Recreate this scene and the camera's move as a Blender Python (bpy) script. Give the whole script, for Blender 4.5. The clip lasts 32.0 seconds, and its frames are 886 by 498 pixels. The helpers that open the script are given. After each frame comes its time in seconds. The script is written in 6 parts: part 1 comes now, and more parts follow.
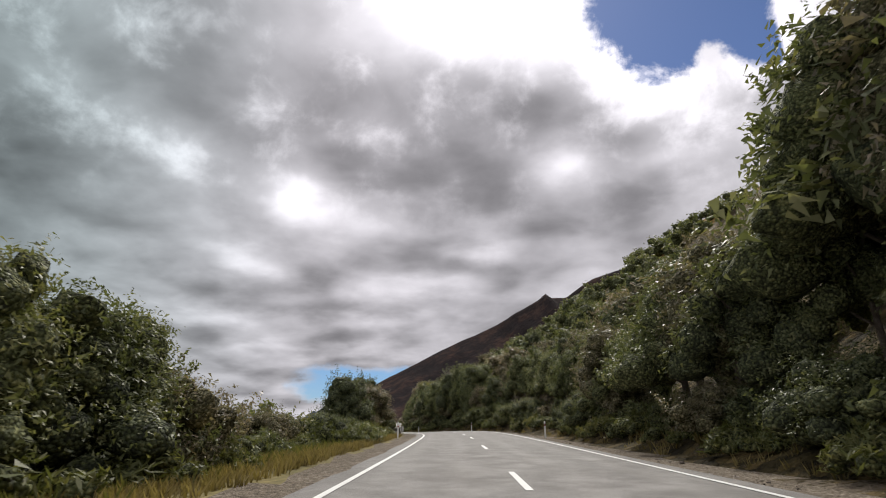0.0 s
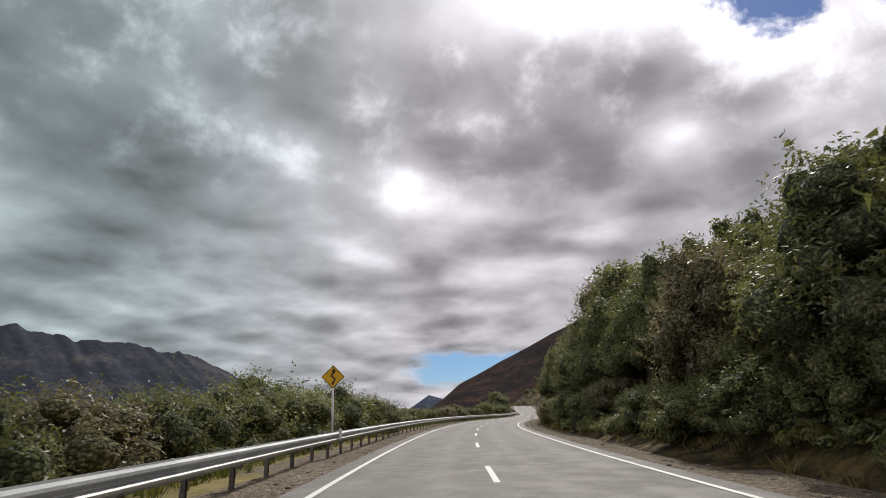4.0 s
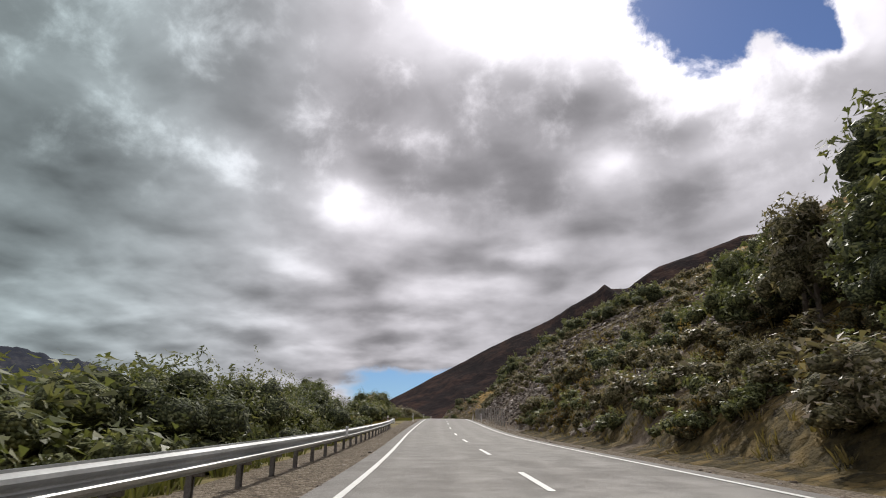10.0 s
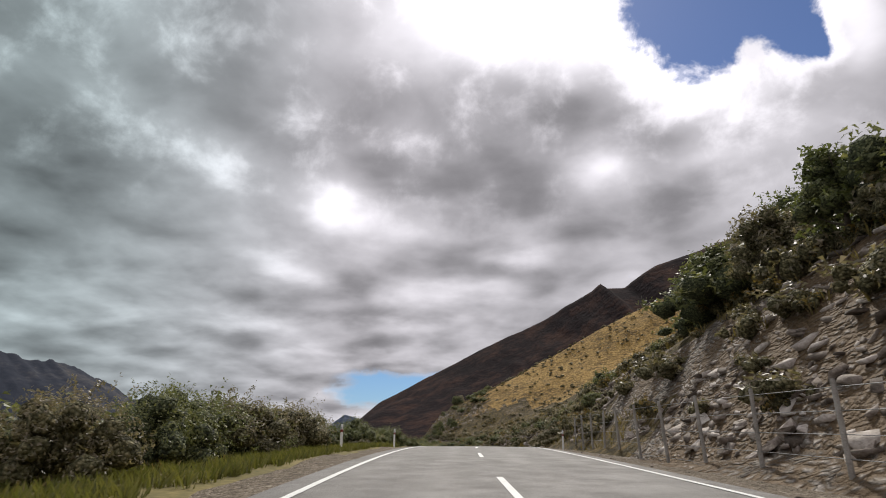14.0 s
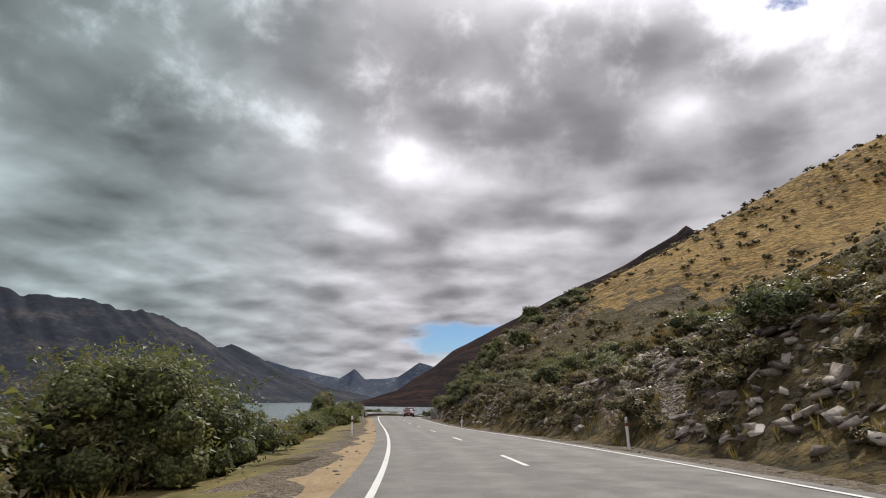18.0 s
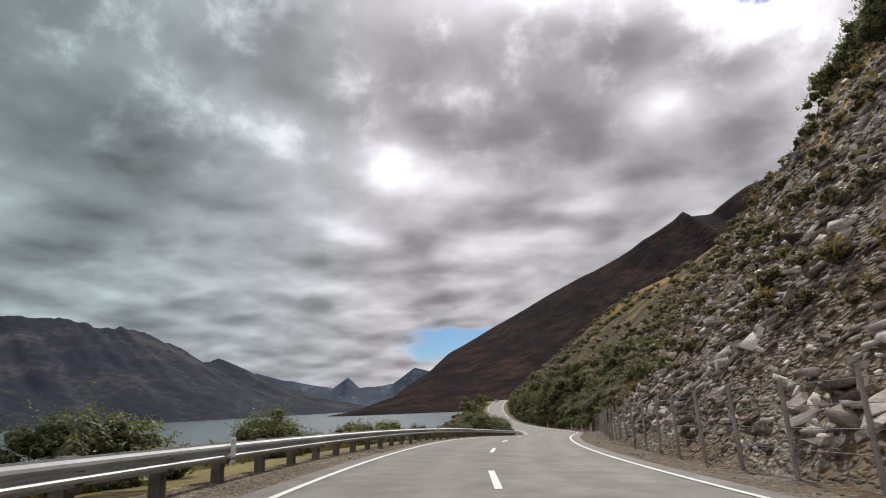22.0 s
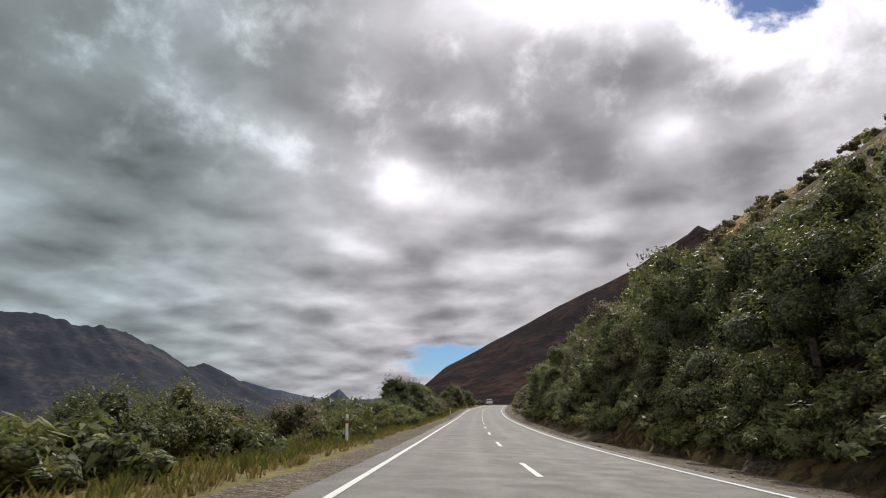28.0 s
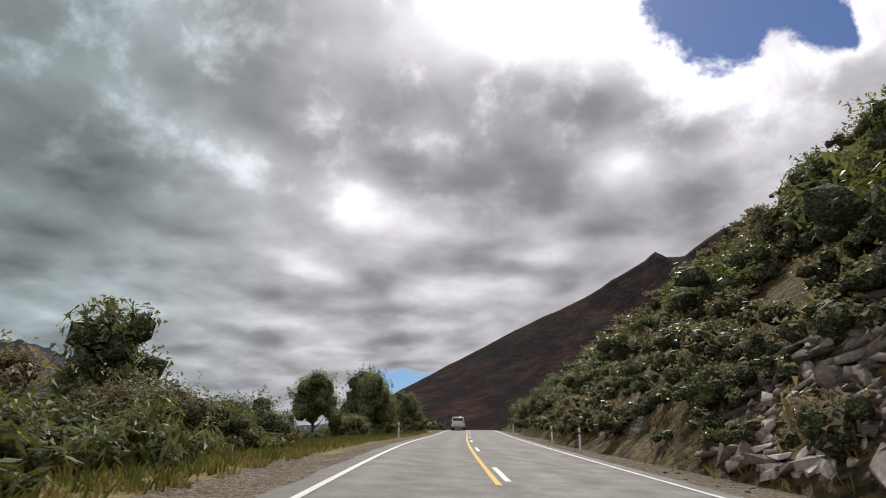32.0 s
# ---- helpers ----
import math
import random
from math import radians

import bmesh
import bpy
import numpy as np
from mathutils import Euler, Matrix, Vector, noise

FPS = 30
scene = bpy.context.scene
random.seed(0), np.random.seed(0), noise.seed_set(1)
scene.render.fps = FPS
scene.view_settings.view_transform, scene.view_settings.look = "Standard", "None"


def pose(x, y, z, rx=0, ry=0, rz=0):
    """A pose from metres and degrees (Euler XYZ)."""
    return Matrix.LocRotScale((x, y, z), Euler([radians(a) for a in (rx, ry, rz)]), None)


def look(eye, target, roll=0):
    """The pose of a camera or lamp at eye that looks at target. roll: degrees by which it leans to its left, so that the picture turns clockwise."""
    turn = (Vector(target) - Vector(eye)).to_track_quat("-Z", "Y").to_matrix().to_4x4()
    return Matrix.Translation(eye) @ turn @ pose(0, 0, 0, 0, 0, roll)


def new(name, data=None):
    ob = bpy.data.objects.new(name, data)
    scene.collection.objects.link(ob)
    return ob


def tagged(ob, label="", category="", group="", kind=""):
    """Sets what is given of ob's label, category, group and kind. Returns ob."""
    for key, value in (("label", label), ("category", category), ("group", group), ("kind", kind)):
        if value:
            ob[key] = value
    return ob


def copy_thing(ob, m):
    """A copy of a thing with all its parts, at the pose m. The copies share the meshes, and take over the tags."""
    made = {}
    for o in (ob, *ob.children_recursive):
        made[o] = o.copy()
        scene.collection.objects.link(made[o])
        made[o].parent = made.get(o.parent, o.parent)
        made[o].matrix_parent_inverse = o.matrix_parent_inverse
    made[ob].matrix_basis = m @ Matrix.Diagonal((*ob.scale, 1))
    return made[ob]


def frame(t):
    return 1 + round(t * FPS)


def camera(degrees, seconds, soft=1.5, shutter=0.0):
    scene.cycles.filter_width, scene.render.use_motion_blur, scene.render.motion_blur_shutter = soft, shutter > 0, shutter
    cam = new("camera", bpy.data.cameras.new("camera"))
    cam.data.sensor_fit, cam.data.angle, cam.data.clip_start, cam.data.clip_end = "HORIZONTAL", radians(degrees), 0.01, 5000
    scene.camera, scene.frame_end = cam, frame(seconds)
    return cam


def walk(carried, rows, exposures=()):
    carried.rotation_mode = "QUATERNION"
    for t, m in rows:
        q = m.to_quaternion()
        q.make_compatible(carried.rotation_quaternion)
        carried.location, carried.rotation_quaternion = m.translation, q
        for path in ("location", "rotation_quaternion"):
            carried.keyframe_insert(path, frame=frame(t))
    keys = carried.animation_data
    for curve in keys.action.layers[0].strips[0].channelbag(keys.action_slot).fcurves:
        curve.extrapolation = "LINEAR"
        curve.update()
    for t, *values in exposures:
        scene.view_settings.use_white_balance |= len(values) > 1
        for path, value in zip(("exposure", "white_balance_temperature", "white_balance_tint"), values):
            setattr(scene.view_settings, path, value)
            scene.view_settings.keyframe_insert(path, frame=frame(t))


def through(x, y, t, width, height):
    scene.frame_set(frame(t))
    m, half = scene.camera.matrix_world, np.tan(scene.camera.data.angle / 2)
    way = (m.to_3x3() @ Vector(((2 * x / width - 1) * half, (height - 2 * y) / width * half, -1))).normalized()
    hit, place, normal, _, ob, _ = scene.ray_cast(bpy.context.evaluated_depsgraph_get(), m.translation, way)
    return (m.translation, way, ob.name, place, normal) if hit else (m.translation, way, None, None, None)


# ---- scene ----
# Camera: a car's windscreen camera, in the left-hand lane
LENS = 74.76
cam = camera(LENS, 32.0, soft=1.0, shutter=0.04)
# seconds, x, y, z, turn to the left, tilt up, roll
ROWS = [
    (0.0, -0.09, -0.01, 0.98, 3.15, 18.39, -0.79),
    (0.5, -0.80, 13.06, 1.38, 3.28, 18.21, -0.64),
    (1.0, -1.45, 26.16, 1.78, 4.11, 18.30, -0.87),
    (1.5, -2.20, 39.30, 2.18, 6.31, 18.12, -1.10),
    (2.0, -3.65, 52.44, 2.56, 9.72, 17.76, -1.77),
    (2.5, -6.15, 65.46, 2.93, 12.71, 17.74, -1.13),
    (3.0, -9.28, 78.38, 3.25, 14.20, 17.68, -0.79),
    (3.5, -12.55, 91.33, 3.52, 14.57, 17.44, -0.63),
    (4.0, -15.77, 104.34, 3.76, 14.16, 17.06, -0.57),
    (4.5, -18.86, 117.46, 3.97, 13.34, 16.79, -0.56),
    (5.0, -21.78, 130.69, 4.18, 12.44, 17.46, -1.09),
    (5.5, -24.43, 144.06, 4.42, 10.63, 17.87, -1.30),
    (6.0, -26.62, 157.61, 4.71, 8.36, 17.88, -1.28),
    (6.5, -28.27, 171.26, 5.03, 6.19, 17.79, -1.37),
    (7.0, -29.37, 184.92, 5.38, 3.86, 18.13, -1.52),
    (7.5, -29.94, 198.59, 5.73, 2.22, 18.18, -1.39),
    (8.0, -30.27, 212.23, 6.11, 1.95, 18.21, -0.89),
    (8.5, -30.66, 225.82, 6.50, 2.76, 18.15, -0.90),
    (9.0, -31.33, 239.35, 6.94, 5.02, 18.48, -1.00),
    (9.5, -32.33, 252.83, 7.41, 6.36, 18.63, -0.54),
    (10.0, -33.70, 266.25, 7.88, 7.84, 18.63, -0.17),
    (10.5, -35.49, 279.55, 8.40, 8.74, 18.58, 0.08),
    (11.0, -37.47, 292.79, 8.97, 9.30, 19.12, 0.39),
    (11.5, -39.44, 305.98, 9.61, 9.49, 20.18, 0.35),
    (12.0, -41.41, 319.12, 10.30, 9.24, 20.29, 0.28),
    (12.5, -43.40, 332.24, 11.05, 8.83, 19.86, 0.10),
    (13.0, -45.35, 345.40, 11.81, 8.43, 19.63, -0.38),
    (13.5, -47.20, 358.62, 12.54, 8.14, 19.82, -0.01),
    (14.0, -48.87, 371.90, 13.17, 6.92, 18.94, -0.25),
    (14.5, -50.23, 385.28, 13.65, 5.46, 18.08, -0.34),
    (15.0, -51.28, 398.77, 13.93, 4.12, 17.25, -0.36),
    (15.5, -52.07, 412.36, 14.01, 3.30, 16.40, -0.30),
    (16.0, -52.80, 426.02, 13.87, 3.32, 15.57, -0.11),
    (16.5, -53.74, 439.76, 13.54, 4.44, 14.69, 0.33),
    (17.0, -55.07, 453.55, 13.06, 6.94, 13.55, 0.35),
    (17.5, -56.92, 467.38, 12.49, 10.14, 13.73, 0.55),
    (18.0, -59.54, 481.20, 11.92, 14.33, 14.20, 0.48),
    (18.5, -63.00, 494.95, 11.39, 17.62, 14.77, -0.41),
    (19.0, -67.19, 508.56, 10.95, 19.73, 15.28, -0.86),
    (19.5, -71.99, 522.01, 10.57, 21.21, 15.42, -1.59),
    (20.0, -77.14, 535.38, 10.25, 21.77, 15.58, -1.10),
    (20.5, -82.38, 548.75, 9.96, 21.46, 15.67, -1.33),
    (21.0, -87.49, 562.18, 9.69, 20.32, 15.41, -1.68),
    (21.5, -92.23, 575.76, 9.40, 17.50, 15.32, -2.81),
    (22.0, -96.14, 589.64, 9.03, 13.21, 14.67, -2.55),
    (22.5, -98.95, 603.71, 8.57, 9.28, 14.34, -2.12),
    (23.0, -100.70, 617.78, 8.03, 5.27, 14.02, -1.57),
    (23.5, -101.55, 631.74, 7.41, 2.91, 13.86, -1.76),
    (24.0, -101.98, 645.53, 6.72, 2.73, 13.47, -0.58),
    (24.5, -102.54, 659.13, 6.01, 4.86, 12.93, 0.53),
    (25.0, -103.63, 672.57, 5.31, 7.70, 13.30, 0.43),
    (25.5, -105.36, 685.81, 4.71, 10.27, 13.65, 1.37),
    (26.0, -107.66, 698.82, 4.27, 11.88, 14.80, 0.53),
    (26.5, -110.45, 711.59, 3.95, 13.51, 15.79, 0.13),
    (27.0, -113.57, 724.14, 3.72, 14.56, 16.00, -0.19),
    (27.5, -116.71, 736.52, 3.57, 14.47, 16.11, -0.31),
    (28.0, -119.63, 748.81, 3.49, 13.51, 16.27, -0.32),
    (28.5, -122.31, 761.04, 3.49, 12.39, 16.44, -0.21),
    (29.0, -124.80, 773.20, 3.56, 11.93, 16.61, -0.05),
    (29.5, -127.24, 785.28, 3.68, 11.41, 17.37, -0.18),
    (30.0, -129.54, 797.30, 3.86, 10.97, 17.87, 0.01),
    (30.5, -131.68, 809.22, 4.08, 10.43, 17.94, -0.06),
    (31.0, -133.69, 821.02, 4.38, 10.02, 18.02, -0.08),
    (31.5, -135.60, 832.70, 4.75, 9.50, 18.20, 0.22),
    (32.0, -137.42, 844.25, 5.16, 8.99, 18.73, 0.12),
]
walk(cam, [(t, pose(x, y, z, 90 + tilt, 0, turn) @ pose(0, 0, 0, 0, 0, roll)) for t, x, y, z, turn, tilt, roll in ROWS],
     exposures=[(0.0, 0.0), (23.5, 0.0), (26.0, 0.14), (28.5, 0.0), (32.0, 0.0)])

# ---- light ----
SUN_AZ, SUN_EL = 4.0, 47.0     # degrees east of +y, above the horizon
class Graph:
    """Short hand for node trees."""

    def __init__(self, nt):
        self.nt = nt

    def add(self, kind, ins=None, **props):
        node = self.nt.nodes.new(kind)
        for k, v in props.items():
            setattr(node, k, v)
        for k, v in (ins or {}).items():
            self.put(node.inputs[k], v)
        return node

    def put(self, socket, v):
        if isinstance(v, bpy.types.NodeSocket):
            self.nt.links.new(v, socket)
        elif isinstance(v, (tuple, list)) and len(v) == 3 and socket.type == "RGBA":
            socket.default_value = (*v, 1)
        else:
            socket.default_value = v

    def link(self, a, b):
        self.nt.links.new(a, b)

    def math(self, op, a, b=0.0, clamp=False):
        n = self.add("ShaderNodeMath", operation=op, use_clamp=clamp)
        self.put(n.inputs[0], a), self.put(n.inputs[1], b)
        return n.outputs[0]

    def vmath(self, op, a, b=(0, 0, 0)):
        n = self.add("ShaderNodeVectorMath", operation=op)
        self.put(n.inputs[0], a), self.put(n.inputs[1], b)
        return n

    def mix(self, f, a, b, blend="MIX"):
        n = self.add("ShaderNodeMix", data_type="RGBA", blend_type=blend)
        self.put(n.inputs[0], f), self.put(n.inputs[6], a), self.put(n.inputs[7], b)
        return n.outputs[2]

    def ramp(self, f, stops):
        n = self.add("ShaderNodeValToRGB")
        e = n.color_ramp.elements
        while len(e) < len(stops):
            e.new(0.5)
        for s, (p, c) in zip(e, stops):
            s.position, s.color = p, (*c, 1) if len(c) == 3 else c
        self.put(n.inputs[0], f)
        return n.outputs[0]

    def span(self, f, a, b, lo=0.0, hi=1.0, smooth=True):
        n = self.add("ShaderNodeMapRange", interpolation_type="SMOOTHSTEP" if smooth else "LINEAR")
        for i, v in enumerate((f, a, b, lo, hi)):
            self.put(n.inputs[i], v)
        return n.outputs[0]

    def noise(self, vec, scale, detail=4.0, rough=0.55, distort=0.0):
        n = self.add("ShaderNodeTexNoise", ins={"Vector": vec, "Scale": scale, "Detail": detail, "Roughness": rough, "Distortion": distort})
        return n.outputs["Fac"]


# cloud cover: azimuth, elevation, width, height in degrees, weight
BRIGHT = [(-1.0, 42.0, 13.0, 5.4, 0.9), (11.0, 35.8, 6.5, 2.6, 0.38), (17.0, 32.2, 5.5, 1.9, 0.34), (25.0, 30.2, 6.0, 1.9, 0.34), (34.5, 33.0, 2.8, 4.0, 0.42),
          (10.2, 26.5, 3.6, 1.9, 0.5), (-18.4, 22.4, 2.7, 2.6, 0.42), (-23.3, 17.0, 3.4, 1.2, 0.36), (0.4, 18.0, 3.4, 0.9, 0.3), (-4.2, 14.7, 6.0, 1.1, 0.3), (20.0, 25.6, 4.4, 1.6, 0.26),
          (-11.0, 20.0, 3.6, 1.3, 0.16), (-30.9, 23.5, 4.4, 5.9, 0.12), (-39.9, 30.0, 6.4, 2.4, 0.08), (-13.1, 8.6, 12.0, 0.9, 0.2), (-26.0, 11.6, 9.0, 0.9, 0.16), (-41.5, 11.2, 9.0, 1.5, 0.13), (-8.0, 11.4, 7.0, 0.8, 0.13)]
DARK = [(-4.0, 33.4, 10.0, 2.8, -0.13), (8.5, 31.2, 8.0, 1.9, -0.15), (-14.8, 26.9, 8.0, 3.2, -0.12), (-17.9, 15.2, 6.5, 1.1, -0.16), (-15.5, 19.6, 5.5, 1.2, -0.1), (14.5, 21.0, 6.5, 2.8, -0.12), (2.0, 23.0, 6.0, 1.8, -0.08),
        (-44.4, 23.0, 9.0, 3.8, -0.1), (-43.0, 15.6, 7.0, 1.9, -0.12), (-49.5, 33.9, 7.4, 4.3, -0.08), (-31.0, 9.6, 11.0, 0.8, -0.1), (-12.0, 12.4, 8.0, 0.8, -0.11), (-27.0, 13.6, 7.0, 0.9, -0.1), (-36.0, 19.0, 7.0, 1.6, -0.08)]
BLUE = [(24.0, 41.0, 9.5, 8.2, 1.4), (30.5, 31.8, 2.2, 2.0, 0.5), (36.5, 33.0, 3.2, 5.0, -0.9)]


def build_sky():
    world = bpy.data.worlds.new("sky")
    scene.world = world
    world.use_nodes = True
    nt = world.node_tree
    nt.nodes.clear()
    g = Graph(nt)
    out = g.add("ShaderNodeOutputWorld")
    way = g.vmath("NORMALIZE", g.add("ShaderNodeTexCoord").outputs["Generated"]).outputs["Vector"]
    xyz = g.add("ShaderNodeSeparateXYZ", ins={"Vector": way})
    az = g.math("MULTIPLY", g.math("ARCTAN2", xyz.outputs["X"], xyz.outputs["Y"]), 180 / math.pi)
    el = g.math("MULTIPLY", g.math("ARCSINE", xyz.outputs["Z"]), 180 / math.pi)
    # a flat deck of cloud, seen from below
    deck = g.math("MAXIMUM", g.math("ADD", xyz.outputs["Z"], 0.21), 0.06)
    plane = g.add("ShaderNodeCombineXYZ", ins={"X": g.math("DIVIDE", xyz.outputs["X"], deck), "Y": g.math("DIVIDE", xyz.outputs["Y"], deck), "Z": 0.3}).outputs[0]
    big = g.noise(plane, 1.7, 3.0, 0.45, 0.25)
    small = g.noise(plane, 3.9, 6.0, 0.45, 0.15)
    wispy = g.noise(way, 11.0, 8.0, 0.6, 0.2)
    warp = g.add("ShaderNodeTexNoise", ins={"Vector": plane, "Scale": 3.2, "Detail": 6.0, "Roughness": 0.5}).outputs["Color"]
    place = g.add("ShaderNodeCombineXYZ", ins={"X": az, "Y": el}).outputs[0]
    shift = g.vmath("MULTIPLY", g.vmath("SUBTRACT", warp, (0.5, 0.5, 0.5)).outputs["Vector"], (8.0, 4.6, 0.0)).outputs["Vector"]
    moved = g.vmath("ADD", place, shift).outputs["Vector"]

    def lumps(rows, total, at):
        for a, e, wa, we, k in rows:
            v = g.add("ShaderNodeVectorMath", operation="MULTIPLY_ADD")
            g.put(v.inputs[0], at)
            v.inputs[1].default_value, v.inputs[2].default_value = (1 / wa, 1 / we, 0), (-a / wa, -e / we, 0)
            d = g.vmath("DOT_PRODUCT", v.outputs["Vector"], v.outputs["Vector"]).outputs["Value"]
            m = g.add("ShaderNodeMath", operation="MULTIPLY_ADD")
            g.put(m.inputs[0], g.math("POWER", 0.3679, d)), g.put(m.inputs[1], k), g.put(m.inputs[2], total)
            total = m.outputs[0]
        return total

    tone = g.math("ADD", g.math("ADD", 0.47, g.math("MULTIPLY", g.span(xyz.outputs["Y"], 0.3, -0.5), 0.16)), g.math("MULTIPLY", g.math("SUBTRACT", big, 0.5), 0.62))
    tone = g.math("ADD", tone, g.math("MULTIPLY", g.math("SUBTRACT", small, 0.5), 0.85))
    tone = g.math("ADD", tone, g.math("MULTIPLY", g.math("SUBTRACT", wispy, 0.5), 0.1))
    tone = lumps(DARK, lumps(BRIGHT, tone, moved), moved)
    # thin bright edges round the gaps
    gap = lumps(BLUE, 0.0, moved)
    gap = g.math("ADD", gap, g.math("MULTIPLY", g.math("SUBTRACT", wispy, 0.5), 1.3))
    gap = g.math("ADD", gap, g.math("MULTIPLY", g.math("SUBTRACT", small, 0.5), 0.8))
    high = g.span(el, 18.0, 28.0)
    tone = g.math("ADD", tone, g.math("MULTIPLY", g.math("MULTIPLY", g.span(gap, -0.05, 0.4), high), 0.34))
    tone = g.math("ADD", tone, g.math("MULTIPLY", g.math("MAXIMUM", g.math("SUBTRACT", tone, 0.62), 0.0), 0.25))
    # a strip of clear sky over the far end of the lake
    ragged = g.math("ADD", g.math("MULTIPLY", g.math("SUBTRACT", wispy, 0.5), 3.2), g.math("MULTIPLY", g.math("SUBTRACT", small, 0.5), 1.8))
    el_r, az_r = g.math("ADD", el, ragged), g.math("ADD", az, g.math("MULTIPLY", ragged, 2.0))
    far_gap = g.math("MULTIPLY", g.math("MULTIPLY", g.span(az_r, -17.8, -15.4), g.span(az_r, -5.0, -8.0)), g.math("MULTIPLY", g.span(el_r, 7.2, 6.3), g.span(el_r, 3.3, 4.3)))
    tone = g.math("ADD", tone, g.math("MULTIPLY", g.span(far_gap, 0.1, 0.45), 0.12))
    # darker and cooler away to the west
    west = g.math("MULTIPLY", g.span(az, -50.0, -14.0, 1.0, 0.0), g.span(az, -105.0, -65.0))
    tone = g.math("SUBTRACT", tone, g.math("MULTIPLY", west, 0.14))
    tone = g.math("ADD", g.math("MULTIPLY", g.math("MAXIMUM", g.math("SUBTRACT", tone, 0.3), 0.0), 1.0), g.math("MAXIMUM", g.math("ADD", 0.105, g.math("MULTIPLY", g.math("MINIMUM", tone, 0.3), 0.65)), 0.12))
    tint = g.mix(west, (1.0, 0.965, 1.03), (0.85, 1.0, 1.045))
    cloud = g.mix(1.0, g.add("ShaderNodeCombineColor", ins={"Red": tone, "Green": tone, "Blue": tone}).outputs[0], tint, "MULTIPLY")
    # gaps of blue
    sky = g.add("ShaderNodeTexSky", sky_type="NISHITA", sun_disc=False, sun_elevation=radians(SUN_EL), sun_rotation=radians(SUN_AZ),
                altitude=300.0, air_density=1.0, dust_density=0.3, ozone_density=3.0)
    blue = g.mix(1.0, sky.outputs["Color"], (0.055, 0.06, 0.075), "MULTIPLY")
    colour = g.mix(g.span(gap, 0.4, 0.62), cloud, blue)
    pale = g.mix(1.0, sky.outputs["Color"], (0.05, 0.062, 0.078), "MULTIPLY")
    colour = g.mix(far_gap, colour, pale)
    bg = g.add("ShaderNodeBackground", ins={"Color": colour, "Strength": 1.0})
    g.link(bg.outputs["Background"], out.inputs["Surface"])


build_sky()
sun_lamp = bpy.data.lights.new("sun", "SUN")
sun_lamp.energy, sun_lamp.angle, sun_lamp.color = 3.0, radians(2.0), (1.0, 0.95, 0.87)
sun = new("sun", sun_lamp)
a, e = radians(SUN_AZ), radians(SUN_EL)
sun.matrix_world = look((math.sin(a) * math.cos(e) * 900, math.cos(a) * math.cos(e) * 900, math.sin(e) * 900), (0, 0, 0))


# ---- materials ----
def material(name, stops, scale=3.0, fine=30.0, rough=0.8, bump=0.3, metal=0.0, spec=0.3, island=0.0, grain=0.35, dist=0.02):
    """Base colour over a broad noise, broken by a fine one; bump from the fine one."""
    m = bpy.data.materials.new(name)
    m.use_nodes = True
    g = Graph(m.node_tree)
    b = m.node_tree.nodes["Principled BSDF"]
    co = g.add("ShaderNodeNewGeometry").outputs["Position"]
    n1 = g.noise(co, scale, 5.0, 0.6, 0.3)
    n2 = g.noise(co, fine, 3.0, 0.6)
    v = g.math("ADD", g.math("MULTIPLY", n1, 1.0 - grain), g.math("MULTIPLY", n2, grain))
    if island:
        r = g.add("ShaderNodeNewGeometry").outputs["Random Per Island"]
        o = g.add("ShaderNodeObjectInfo").outputs["Random"]
        v = g.math("ADD", v, g.math("MULTIPLY", g.math("SUBTRACT", r, 0.5), island))
        v = g.math("ADD", v, g.math("MULTIPLY", g.math("SUBTRACT", o, 0.5), island * 0.6))
    col = g.ramp(g.span(v, 0.3, 0.7, smooth=False), stops)
    g.link(col, b.inputs["Base Color"])
    b.inputs["Roughness"].default_value, b.inputs["Metallic"].default_value = rough, metal
    b.inputs["Specular IOR Level"].default_value = spec
    if bump:
        bm = g.add("ShaderNodeBump", ins={"Strength": bump, "Distance": dist, "Height": n2})
        g.link(bm.outputs["Normal"], b.inputs["Normal"])
    return m


